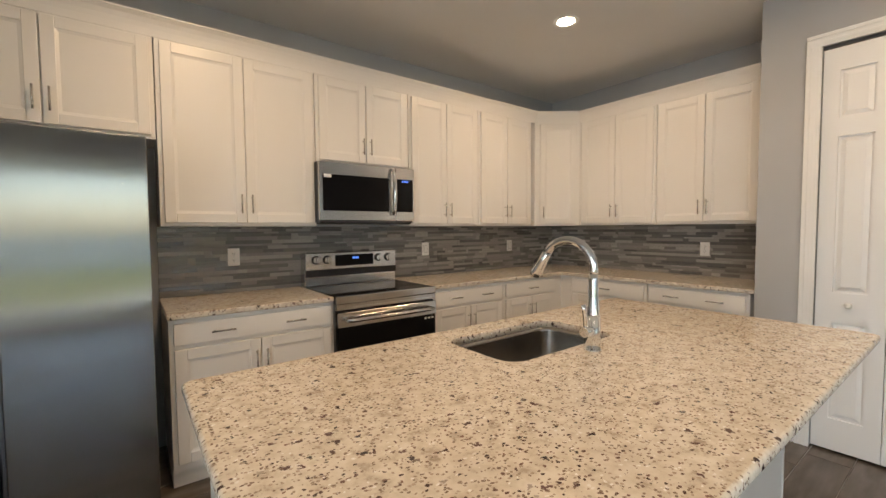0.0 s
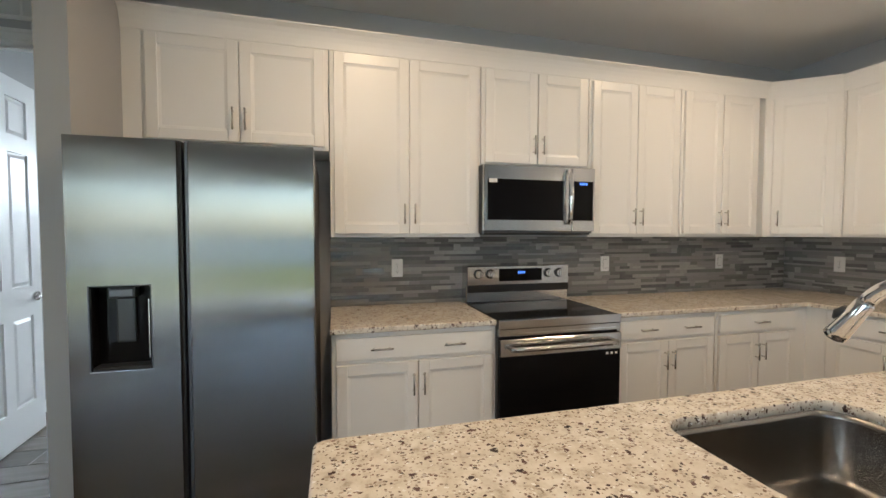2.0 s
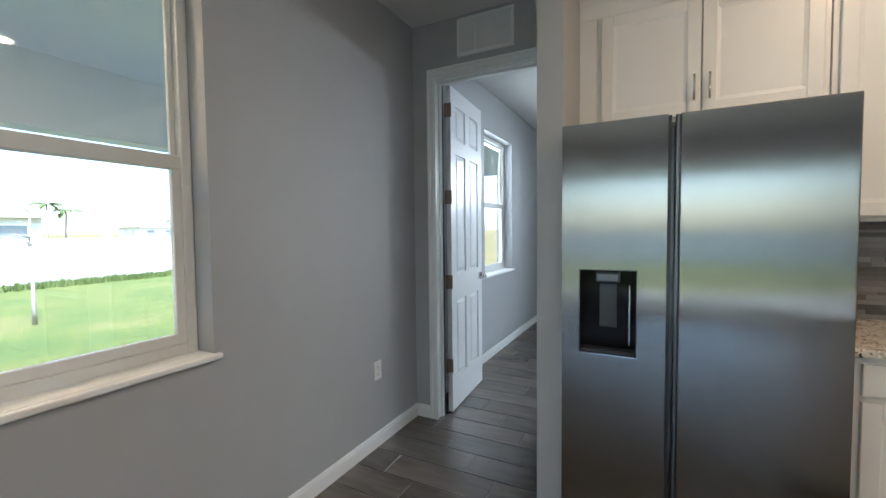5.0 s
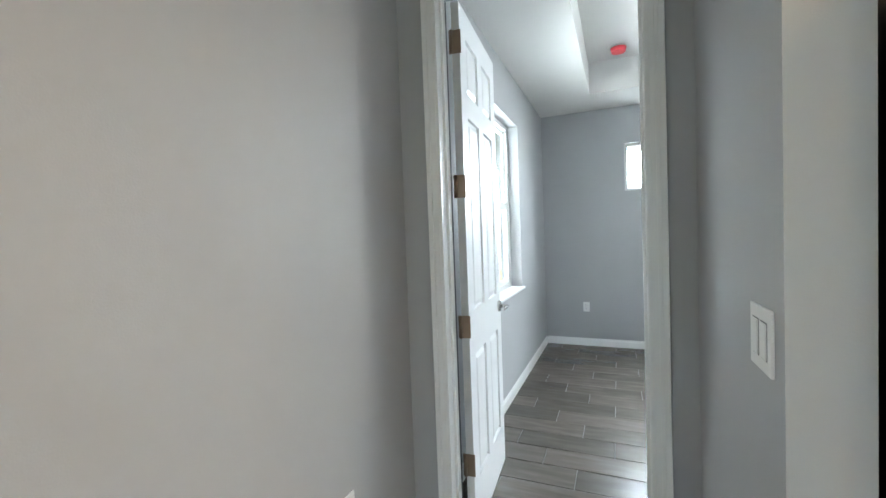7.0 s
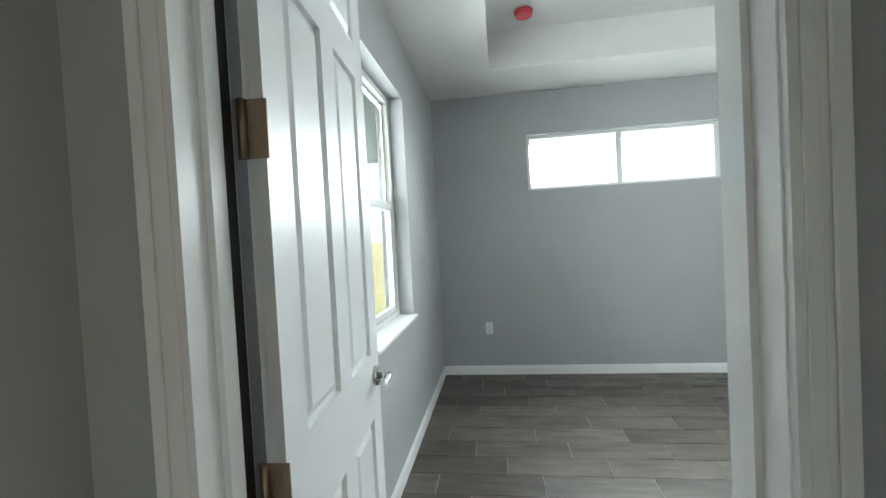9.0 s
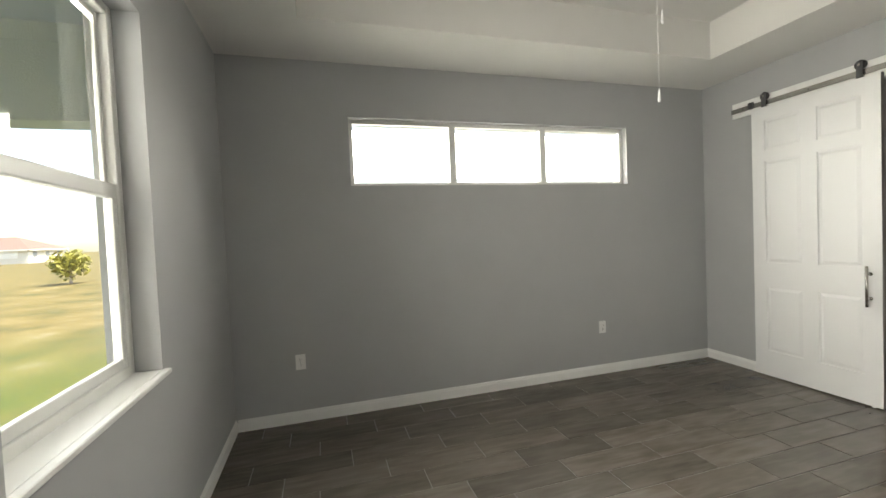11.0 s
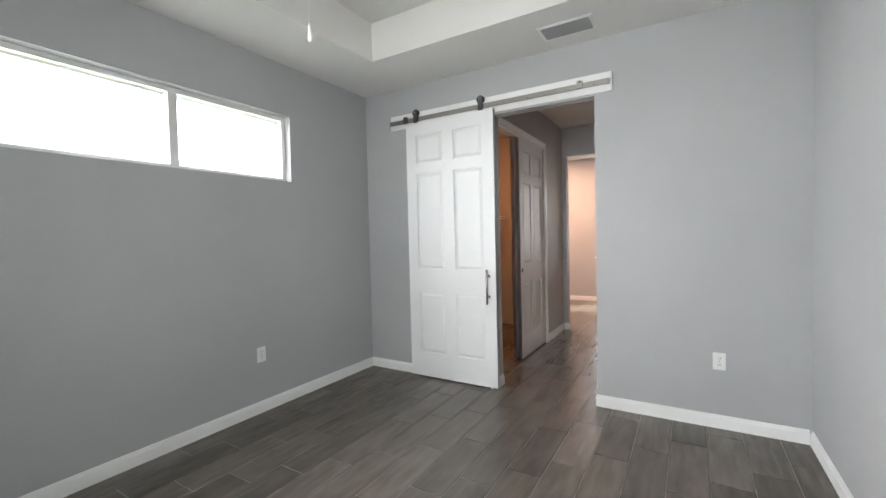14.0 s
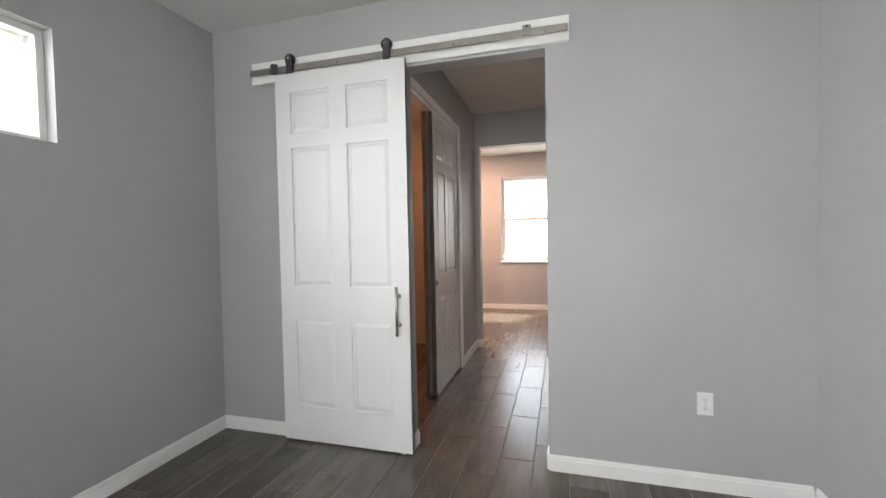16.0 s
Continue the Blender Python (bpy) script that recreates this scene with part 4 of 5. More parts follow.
def round_rect(x0, x1, y0, y1, r, n=8):
    out = []
    for cx, cy, a0 in ((x1 - r, y1 - r, 0), (x0 + r, y1 - r, 90), (x0 + r, y0 + r, 180), (x1 - r, y0 + r, 270)):
        for k in range(n + 1):
            a = radians(a0 + 90 * k / n)
            out.append((cx + r * math.cos(a), cy + r * math.sin(a)))
    return out


def island_top():
    bm = bmesh.new()
    CI = 0.93
    outer = round_rect(IX0, IX1, IY0, IY1, 0.03, 8)
    # the near corner is cut off aslant
    outer = outer[:18] + [(IX0 + 0.055 * k, IY0 + 0.48 - 0.06 * k) for k in range(9)] + outer[27:]
    inner = round_rect(SX0, SX1, SY0, SY1, SR, 8)
    rings = []
    for pts, offs in ((outer, ((0.008, CI), (0.002, CI - 0.003), (0.0, CI - 0.009), (0.0, CI - 0.022), (0.004, CI - 0.031))), (inner, ((-0.003, CI), (0.0, CI - 0.003), (0.0, CI - 0.031)))):
        cx, cy = sum(p[0] for p in pts) / len(pts), sum(p[1] for p in pts) / len(pts)
        rs = []
        for o, z in offs:
            rs.append([bm.verts.new((x - math.copysign(min(o, abs(x - cx)), x - cx) if o > 0 else x + math.copysign(-o, x - cx), y - math.copysign(min(o, abs(y - cy)), y - cy) if o > 0 else y + math.copysign(-o, y - cy), z)) for x, y in pts])
        for a, b in zip(rs, rs[1:]):
            for k in range(len(a)):
                f = bm.faces.new((a[k], b[k], b[(k + 1) % len(a)], a[(k + 1) % len(a)]))
                f.smooth = True
        rings.append(rs)
    n = len(outer)
    for lvl in (0, -1):
        a, b = rings[0][lvl], rings[1][lvl]
        for k in range(n):
            bm.faces.new((a[k], a[(k + 1) % n], b[(k + 1) % n], b[k]))
    bmesh.ops.recalc_face_normals(bm, faces=bm.faces)
    return tagged(part("island_countertop", bm, granite), "speckled cream granite island top with a sink cutout", "countertop")


island_top()

th = thing("sink", Matrix(), "undermount brushed stainless steel sink with rounded corners", "sink")
bm = bmesh.new()
levels = ((-0.02, 0.8985), (0.004, 0.8985), (0.006, 0.88), (0.014, 0.72), (0.03, 0.705), (0.075, 0.698))
rs = []
for o, z in levels:
    rs.append([bm.verts.new((x, y, z)) for x, y in round_rect(SX0 + o, SX1 - o, SY0 + o, SY1 - o, max(0.02, SR - o * 0.5), 8)])
for a, b in zip(rs, rs[1:]):
    for k in range(len(a)):
        f = bm.faces.new((a[k], a[(k + 1) % len(a)], b[(k + 1) % len(a)], b[k]))
        f.smooth = True
bm.faces.new(rs[-1])
bmesh.ops.recalc_face_normals(bm, faces=bm.faces)
for f in bm.faces:
    f.normal_flip()
part("basin", bm, sink_steel, th)
dr = part("drain", cyl((1.22, 1.28, 0.6985), (1.22, 1.28, 0.702), 0.055, 0.05, n=28), nickel, th)
part("strainer", cyl((1.22, 1.28, 0.702), (1.22, 1.28, 0.703), 0.035, n=24), steel_dark, dr)

FX, FY, FZ = 1.25, 1.015, 0.93
th = thing("faucet", pose(FX, FY, FZ, 0, 0, FTURN), "tall chrome pull-down gooseneck kitchen faucet", "faucet")
part("base", cyl((0, 0, 0), (0, 0, 0.125), 0.026, 0.024, n=28), chrome, th)
part("flange", cyl((0, 0, 0), (0, 0, 0.006), 0.030, n=28), chrome, th)
part("column", tube([(0, 0, 0.125), (0, 0, 0.13), (0, 0, 0.19), (0, 0, 0.25), (0, 0, 0.27)], [0.023, 0.022, 0.0185, 0.0165, 0.0160], 20), chrome, th)
R = 0.098
arc = [(0, 0, 0.27), (0, 0, 0.28)] + [(0, R - R * math.cos(radians(a)), 0.29 + R * math.sin(radians(a))) for a in range(0, 158, 8)]


def tube_yz(points, radii, n=18):
    bm = bmesh.new()
    pts = [Vector(p) for p in points]
    rings = []
    for i, p in enumerate(pts):
        d = (pts[min(i + 1, len(pts) - 1)] - pts[max(i - 1, 0)]).normalized()
        s = Vector((1, 0, 0))
        w = s.cross(d).normalized()
        r = radii[i] if isinstance(radii, (list, tuple)) else radii
        rings.append([bm.verts.new(p + (s * math.cos(2 * math.pi * k / n) + w * math.sin(2 * math.pi * k / n)) * r) for k in range(n)])
    for a, c in zip(rings, rings[1:]):
        for k in range(n):
            f = bm.faces.new((a[k], a[(k + 1) % n], c[(k + 1) % n], c[k]))
            f.smooth = True
    bm.faces.new(rings[0][::-1])
    bm.faces.new(rings[-1])
    bmesh.ops.recalc_face_normals(bm, faces=bm.faces)
    return bm


part("neck", tube_yz(arc, 0.0155), chrome, th)
e0, e1 = Vector(arc[-1]), Vector(arc[-1]) - Vector(arc[-2])
e1.normalize()
sp = part("spray_head", tube_yz([e0, e0 + e1 * 0.003, e0 + e1 * 0.04, e0 + e1 * 0.085, e0 + e1 * 0.10], [0.0158, 0.0175, 0.019, 0.0225, 0.022]), chrome, th)
part("nozzle", tube_yz([e0 + e1 * 0.10, e0 + e1 * 0.104], [0.018, 0.017]), black_plastic, sp)
part("spray_button", tube_yz([e0 + e1 * 0.03 + Vector((0, 0.016, 0.010)), e0 + e1 * 0.05 + Vector((0, 0.022, 0.014)), e0 + e1 * 0.065 + Vector((0, 0.019, 0.011))], [0.006, 0.008, 0.005], 10), black_plastic, sp)
lv = part("valve", cyl((0.0, 0, 0.075), (-0.068, 0, 0.075), 0.019, 0.017, n=20), chrome, th)
part("lever", tube([(-0.056, 0, 0.085), (-0.06, 0.0, 0.11), (-0.069, 0.0, 0.15), (-0.075, 0.0, 0.17)], [0.008, 0.0065, 0.007, 0.0085], 12), chrome, lv)

# ---- refrigerator ----
RX0, RX1, RFY, RT = -0.870, 0.034, 2.458, 1.783
th = thing("refrigerator", Matrix(), "stainless steel side-by-side refrigerator with a water dispenser", "refrigerator")
part("cabinet", box(RX0 + 0.006, RX1 - 0.002, RFY + 0.075, 3.22, 0.03, RT - 0.028, bev=0.004), steel_dark, th, "dark grey refrigerator case")
part("plinth", box(RX0 + 0.02, RX1 - 0.02, RFY + 0.09, 3.15, 0.0, 0.03), black_plastic, th)
GX0, GX1 = -0.492, -0.452
DX0, DX1, DZ0, DZ1 = -0.80, -0.592, 0.870, 1.205
ld = part("freezer_door", boxes([(RX0, DX0, RFY, RFY + 0.068, 0.035, RT), (DX1, GX0, RFY, RFY + 0.068, 0.035, RT), (DX0, DX1, RFY, RFY + 0.068, DZ1, RT), (DX0, DX1, RFY, RFY + 0.068, 0.035, DZ0)]), steel, th, "brushed steel freezer door")
rd = part("fridge_door", box(GX1, RX1, RFY, RFY + 0.068, 0.035, RT, bev=0.006, seg=3), steel, th, "brushed steel fridge door")
part("grip_channel", box(GX0 + 0.0005, GX0 + 0.012, RFY + 0.02, RFY + 0.068, 0.035, RT), black_plastic, ld)
part("grip_edge", box(GX1 - 0.016, GX1 - 0.0005, RFY + 0.012, RFY + 0.068, 0.035, RT, bev=0.003), steel_dark, rd)
ds = part("dispenser", box(DX0, DX1, RFY + 0.06, RFY + 0.0675, DZ0, DZ1), black_glass, ld, "glossy black water dispenser recess")
for a in ((DX0, DX0 + 0.006, DZ0, DZ1), (DX1 - 0.006, DX1, DZ0, DZ1), (DX0 + 0.006, DX1 - 0.006, DZ1 - 0.006, DZ1)):
    part("recess_side", box(a[0], a[1], RFY + 0.001, RFY + 0.06, a[2], a[3]), black_glass, ds)
part("bezel", boxes([(DX0 - 0.004, DX1 + 0.004, RFY - 0.0015, RFY + 0.001, DZ1, DZ1 + 0.003), (DX0 - 0.004, DX0, RFY - 0.0015, RFY + 0.001, DZ0, DZ1), (DX1, DX1 + 0.003, RFY - 0.0015, RFY + 0.001, DZ0, DZ1)]), steel_dark, ds)
part("lower_lip", box(DX0 - 0.004, DX1 + 0.004, RFY - 0.0015, RFY + 0.001, DZ0 - 0.004, DZ0), chrome, ds, "bright chrome lower lip")
cxm = (DX0 + DX1) / 2
part("paddle", box(cxm - 0.034, cxm + 0.034, RFY + 0.042, RFY + 0.06, DZ0 + 0.10, DZ1 - 0.055, bev=0.008, seg=2), paddle_mat, ds, "dark smoked dispenser paddle")
part("nozzle_housing", box(cxm - 0.045, cxm + 0.045, RFY + 0.012, RFY + 0.058, DZ1 - 0.05, DZ1 - 0.0065, bev=0.006, seg=2), black_plastic, ds)
part("nozzle_cap", box(cxm - 0.04, cxm + 0.04, RFY + 0.006, RFY + 0.0115, DZ1 - 0.044, DZ1 - 0.014, bev=0.002), steel_dark, ds, "silver nozzle cap")
part("side_trim", box(DX1 - 0.03, DX1 - 0.022, RFY + 0.05, RFY + 0.0595, DZ0 + 0.03, DZ1 - 0.06, bev=0.002), nickel, ds, "slim silver strip")
part("drip_tray", box(DX0 + 0.007, DX1 - 0.007, RFY + 0.002, RFY + 0.059, DZ0 + 0.0005, DZ0 + 0.016, bev=0.002), black_plastic, ds)
for x in (RX0 + 0.05, RX1 - 0.05):
    part("hinge_cover", box(x - 0.035, x + 0.035, RFY + 0.08, RFY + 0.2, RT - 0.0275, RT - 0.006, bev=0.004), steel_dark, th)

# ---- range ----
NX0, NX1 = 0.970, 1.732
th = thing("range", Matrix(), "stainless steel electric range with a black glass cooktop", "range")
part("body", box(NX0 + 0.004, NX1 - 0.004, 2.645, 3.28, 0.03, 0.925), black_plastic, th)
part("feet_base", box(NX0 + 0.03, NX1 - 0.03, 2.70, 3.2, 0.0, 0.03), black_plastic, th)
ck = part("cooktop", box(NX0 + 0.003, NX1 - 0.003, 2.632, 3.17, 0.926, 0.942, bev=0.003), black_glass, th, "black ceramic glass cooktop")
part("front_trim", box(NX0, NX1, 2.612, 2.6315, 0.895, 0.944, bev=0.005, seg=2), steel_bright, th)
part("control_band", box(NX0, NX1, 2.618, 2.6445, 0.852, 0.8945, bev=0.003), steel_bright, th)
part("band_groove", box(NX0 + 0.11, NX1 - 0.03, 2.6165, 2.6178, 0.866, 0.873), chrome, th)
od = part("oven_door", box(NX0 + 0.002, NX1 - 0.002, 2.612, 2.644, 0.20, 0.840, bev=0.004), black_glass, th, "black glass oven door")
part("door_band", box(NX0 + 0.002, NX1 - 0.002, 2.606, 2.6115, 0.745, 0.840, bev=0.003), steel_bright, od)
hd = part("oven_handle", tube([(NX0 + 0.05, 2.572, 0.793), (NX0 + 0.12, 2.560, 0.794), (1.39, 2.553, 0.795), (NX1 - 0.12, 2.560, 0.794), (NX1 - 0.05, 2.572, 0.793)], 0.014, 14), steel_bright, od, "long brushed steel handle")
for x in (NX0 + 0.06, NX1 - 0.06):
    part("handle_mount", box(x - 0.012, x + 0.012, 2.57, 2.606, 0.783, 0.805, bev=0.003), steel_bright, hd)
part("badge", boxes([(NX1 - 0.10 + k * 0.03, NX1 - 0.085 + k * 0.03, 2.6112, 2.612, 0.715, 0.727) for k in range(3)]), plate_mat, od)
part("storage_drawer", box(NX0 + 0.002, NX1 - 0.002, 2.615, 2.644, 0.045, 0.19, bev=0.004), steel_bright, th)
bg = part("backguard", boxes([(NX0, NX1, 3.185, 3.285, 0.942, 1.085), (NX0 + 0.002, NX1 - 0.002, 3.175, 3.285, 1.06, 1.19)], bev=0.004), steel_bright, th)
part("vent_slot", box(NX0 + 0.004, NX1 - 0.004, 3.172, 3.184, 1.014, 1.062), black_plastic, bg)
part("display_panel", box(1.20, 1.52, 3.1725, 3.1745, 1.085, 1.17), black_glass, bg)
part("clock_digits", boxes([(1.34 + k * 0.014, 1.349 + k * 0.014, 3.1715, 3.1722, 1.135, 1.152) for k in range(4)]), blue_led, bg, "blue lit clock display")
for x in (NX0 + 0.08, NX0 + 0.165, NX1 - 0.165, NX1 - 0.08):
    kb = part("knob", cyl((x, 3.174, 1.137), (x, 3.150, 1.137), 0.027, 0.024, n=24), nickel, bg, "round metal knob")
    part("knob_grip", box(x - 0.006, x + 0.006, 3.140, 3.150, 1.115, 1.159, bev=0.002), nickel, kb)
    part("knob_skirt", cyl((x, 3.1745, 1.137), (x, 3.170, 1.137), 0.032, n=24), black_plastic, kb)

# ---- microwave ----
MY = 2.880
th = thing("microwave", Matrix(), "stainless steel over-the-range microwave with a dark window", "microwave")
part("case", box(0.977, 1.730, MY + 0.03, 3.294, 1.412, 1.8235, bev=0.002), steel_dark, th)
part("underside", box(0.99, 1.72, MY + 0.04, 3.2, 1.402, 1.412), black_plastic, th)
dr = part("door", box(0.977, 1.566, MY, MY + 0.0295, 1.425, 1.822, bev=0.004), steel_bright, th)
part("window", box(1.0, 1.505, MY - 0.0015, MY, 1.492, 1.738), black_glass, dr, "dark glass window")
part("sticker", box(1.008, 1.06, MY - 0.0022, MY - 0.0016, 1.715, 1.738), plate_mat, dr)
pn = part("control_panel", box(1.5675, 1.730, MY, MY + 0.0295, 1.425, 1.822, bev=0.004), steel_bright, th)
part("panel_glass", box(1.572, 1.715, MY - 0.0015, MY, 1.492, 1.738), black_glass, pn)
part("clock_digits", boxes([(1.62 + k * 0.014, 1.629 + k * 0.014, MY - 0.0022, MY - 0.0016, 1.715, 1.729) for k in range(4)]), blue_led, pn, "blue lit clock display")
hb = part("handle", tube([(1.533, MY - 0.018, 1.47), (1.533, MY - 0.036, 1.51), (1.533, MY - 0.046, 1.63), (1.533, MY - 0.036, 1.77), (1.533, MY - 0.018, 1.80)], [0.012, 0.015, 0.016, 0.015, 0.012], 14), chrome, dr, "curved polished handle")
for z in (1.475, 1.805):
    part("handle_mount", cyl((1.533, MY - 0.02, z), (1.533, MY, z), 0.009, n=10), chrome, hb)
for x in (1.15, 1.6):
    part("cooktop_lamp", cyl((x, 3.0, 1.4005), (x, 3.0, 1.402), 0.03, n=16), grey_plastic, th)

# ---- kitchen outlets ----
SPL = 0.009
for x in (0.521, 2.109, 3.205):
    outlet(pose(x, KY - SPL, 1.181), "white duplex outlet on the mosaic backsplash" if x < 1 else "white rocker switch plate on the mosaic backsplash", 1, "outlet" if x < 1 else "switch")
for y in (2.874, 1.655):
    outlet(pose(3.935 - SPL, y, 1.173, 0, 0, -90), "white duplex outlet on the side backsplash")
# ---- outside ----
GZ = -0.15
setting("ground", boxes([(-900, -2.29, -900, 900, GZ - 0.3, GZ), (-2.29, 7.9, -900, -3.4, GZ - 0.3, GZ), (-2.29, 7.9, 7.3, 900, GZ - 0.3, GZ), (7.9, 900, -900, 900, GZ - 0.3, GZ)]), lawn_mat, "mown lawn running out to open field", "ground")
setting("porch_floor", boxes([(-5.1, -2.295, -3.4, 6.9, GZ, GZ + 0.06)]), concrete, "pale concrete porch floor", "porch")
setting("porch_ceiling", boxes([(-5.1, -2.295, -3.4, 6.9, 2.80, 2.9)]), stucco_mat, "pale porch ceiling", "ceiling")
setting("porch_beam", boxes([(-5.1, -4.85, -3.4, 6.9, 2.21, 2.80), (-4.85, -2.295, 6.68, 6.9, 2.21, 2.80)]), stucco_mat, "grey stucco porch beam", "beam")
setting("porch_floor", boxes([(-2.285, 4.15, -6.4, -3.4, GZ, GZ + 0.06)]), concrete, "pale concrete lanai floor", "porch")
setting("porch_ceiling", boxes([(-5.1, 4.15, -6.4, -3.405, 2.80, 2.9)]), stucco_mat, "pale lanai ceiling", "ceiling")
setting("porch_beam", boxes([(-4.85, 4.15, -6.4, -6.15, 2.5, 2.80)]), stucco_mat, "grey stucco lanai beam", "beam")
for y in (1.62, 6.79, -3.3):
    th = thing("porch_post", pose(-4.975, y, GZ + 0.06), "square grey stucco porch post", "post", "porch posts")
    part("shaft", box(-0.14, 0.14, -0.14, 0.14, 0.14, 2.30, bev=0.01), stucco_mat, th)
    part("base_block", box(-0.17, 0.17, -0.17, 0.17, 0, 0.14, bev=0.008), stucco_mat, th)
FXX = -17.0
th = thing("vinyl_fence", Matrix(), "long white vinyl privacy fence across the lawn", "fence")
pp = part("fence_panel", box(-0.02, 0.02, 0.06, 2.38, 0.05, 1.36), fence_mat, th)
po = part("fence_post", boxes([(-0.065, 0.065, -0.065, 0.065, 0, 1.42), (-0.08, 0.08, -0.08, 0.08, 1.42, 1.45)]), fence_mat, th)
pp.location = po.location = (FXX, -14, GZ)
rl = part("fence_rail", box(-0.035, 0.035, 0.06, 2.38, 1.28, 1.38), fence_mat, th)
rl.location = pp.location
for k in range(1, 15):
    for o in (pp, po, rl):
        q = new(o.name.split(".")[0], o.data)
        q.parent = th
        q.location = (FXX, -14 + 2.44 * k, GZ)


def tree(x, y, h, name, label, trunk_r, crown_r, crown_z, n, mat, bark=None, seed=1, leafsize=0.16):
    rnd = random.Random(seed)
    th = thing(name, pose(x, y, GZ), label, "tree" if name != "bush" else "bush")
    pts = [(0, 0, 0)]
    for k in range(1, 6):
        pts.append((rnd.uniform(-0.03, 0.03) * h * 0.5, rnd.uniform(-0.03, 0.03) * h * 0.5, h * k / 5))
    part("trunk", tube(pts, [trunk_r * (1 - 0.15 * k) for k in range(6)], 9), bark or bark_mat, th)
    bm = bmesh.new()
    for k in range(14):
        a, z = rnd.uniform(0, 6.28), h * rnd.uniform(0.35, 0.95)
        ln = crown_r * rnd.uniform(0.6, 1.1)
        p = Vector((0, 0, z))
        q = p + Vector((math.cos(a) * ln, math.sin(a) * ln, ln * rnd.uniform(0.2, 0.7)))
        add_cyl(bm, p, q, trunk_r * 0.3, trunk_r * 0.08, 6)
    part("limbs", bm, bark or bark_mat, th)
    if n:
        bm = bmesh.new()
        for k in range(n):
            d = Vector((rnd.gauss(0, 1), rnd.gauss(0, 1), rnd.gauss(0, 0.7)))
            d = d.normalized() * crown_r * rnd.uniform(0.25, 1.1)
            c = Vector((0, 0, crown_z)) + d
            s = leafsize * rnd.uniform(0.5, 1.3)
            u = Vector((rnd.gauss(0, 1), rnd.gauss(0, 1), rnd.gauss(0, 1))).normalized() * s
            v = Vector((rnd.gauss(0, 1), rnd.gauss(0, 1), rnd.gauss(0, 1))).normalized() * s * 0.6
            bm.faces.new([bm.verts.new(c + w) for w in (u, v, -u, -v)])
        part("crown", bm, mat, th)


th = thing("vinyl_fence", Matrix(), "white vinyl privacy fence behind the living room", "fence")
for k in range(12):
    for o in (pp, po, rl):
        f_ = new(o.name.split(".")[0], o.data)
        f_.parent = th
        f_.rotation_euler = (0, 0, -math.pi / 2)
        f_.location = (-17 + 2.44 * k, -16, GZ)
tree(-9.8, 3.7, 2.1, "young_tree", "bare young tree with a pale thin trunk", 0.035, 0.45, 1.4, 0, leaf_mat, paint("pale_bark", (0.36, 0.34, 0.31), 0.9, 60, 0.5), 3)
tree(-13.1, 27.9, 0.75, "bush", "low yellow-green bush in the open field", 0.07, 0.75, 1.0, 700, bush_mat, None, 5, 0.15)
for k, (x, y, h, cr) in enumerate(((-60, 62, 4.0, 3.0), (-68, 80, 4.5, 3.4), (-52, 96, 3.6, 2.6), (-70, 42, 3.2, 2.6), (-50, 38, 2.2, 1.8))):
    tree(x, y, h * 0.6, "far_tree", "leafy green tree in the distance", 0.16, cr * 0.6, h * 0.62, 420, leaf_mat, None, 11 + k, 0.5)


def palm(x, y, h, seed):
    rnd = random.Random(seed)
    th = thing("palm_tree", pose(x, y, GZ), "slender palm tree beyond the fence", "tree", "palms")
    part("trunk", tube([(0, 0, 0), (0.1, 0, h * 0.4), (0.15, 0.05, h * 0.8), (0.15, 0.05, h)], [0.12, 0.09, 0.08, 0.07], 9), bark_mat, th)
    for k in range(11):
        a = k * 0.571 + rnd.uniform(-0.2, 0.2)
        ln, dr = rnd.uniform(1.4, 1.9), rnd.uniform(0.5, 1.4)
        bm = bmesh.new()
        prev = None
        for i in range(7):
            f = i / 6
            c = Vector((0.15 + math.cos(a) * ln * f, 0.05 + math.sin(a) * ln * f, h + 0.5 * f - dr * f * f))
            w = 0.15 * math.sin(math.pi * min(1, f * 0.9 + 0.1)) + 0.02
            sd = Vector((-math.sin(a), math.cos(a), 0)) * w
            row = [bm.verts.new(c + sd - Vector((0, 0, w * 0.5))), bm.verts.new(c), bm.verts.new(c - sd - Vector((0, 0, w * 0.5)))]
            if prev:
                bm.faces.new((prev[0], prev[1], row[1], row[0]))
                bm.faces.new((prev[1], prev[2], row[2], row[1]))
            prev = row
        part("frond", bm, leaf_mat, th)


palm(-45, 16.0, 4.0, 2)
palm(-46, 17.6, 3.6, 4)
palm(-52, 30, 3.0, 6)


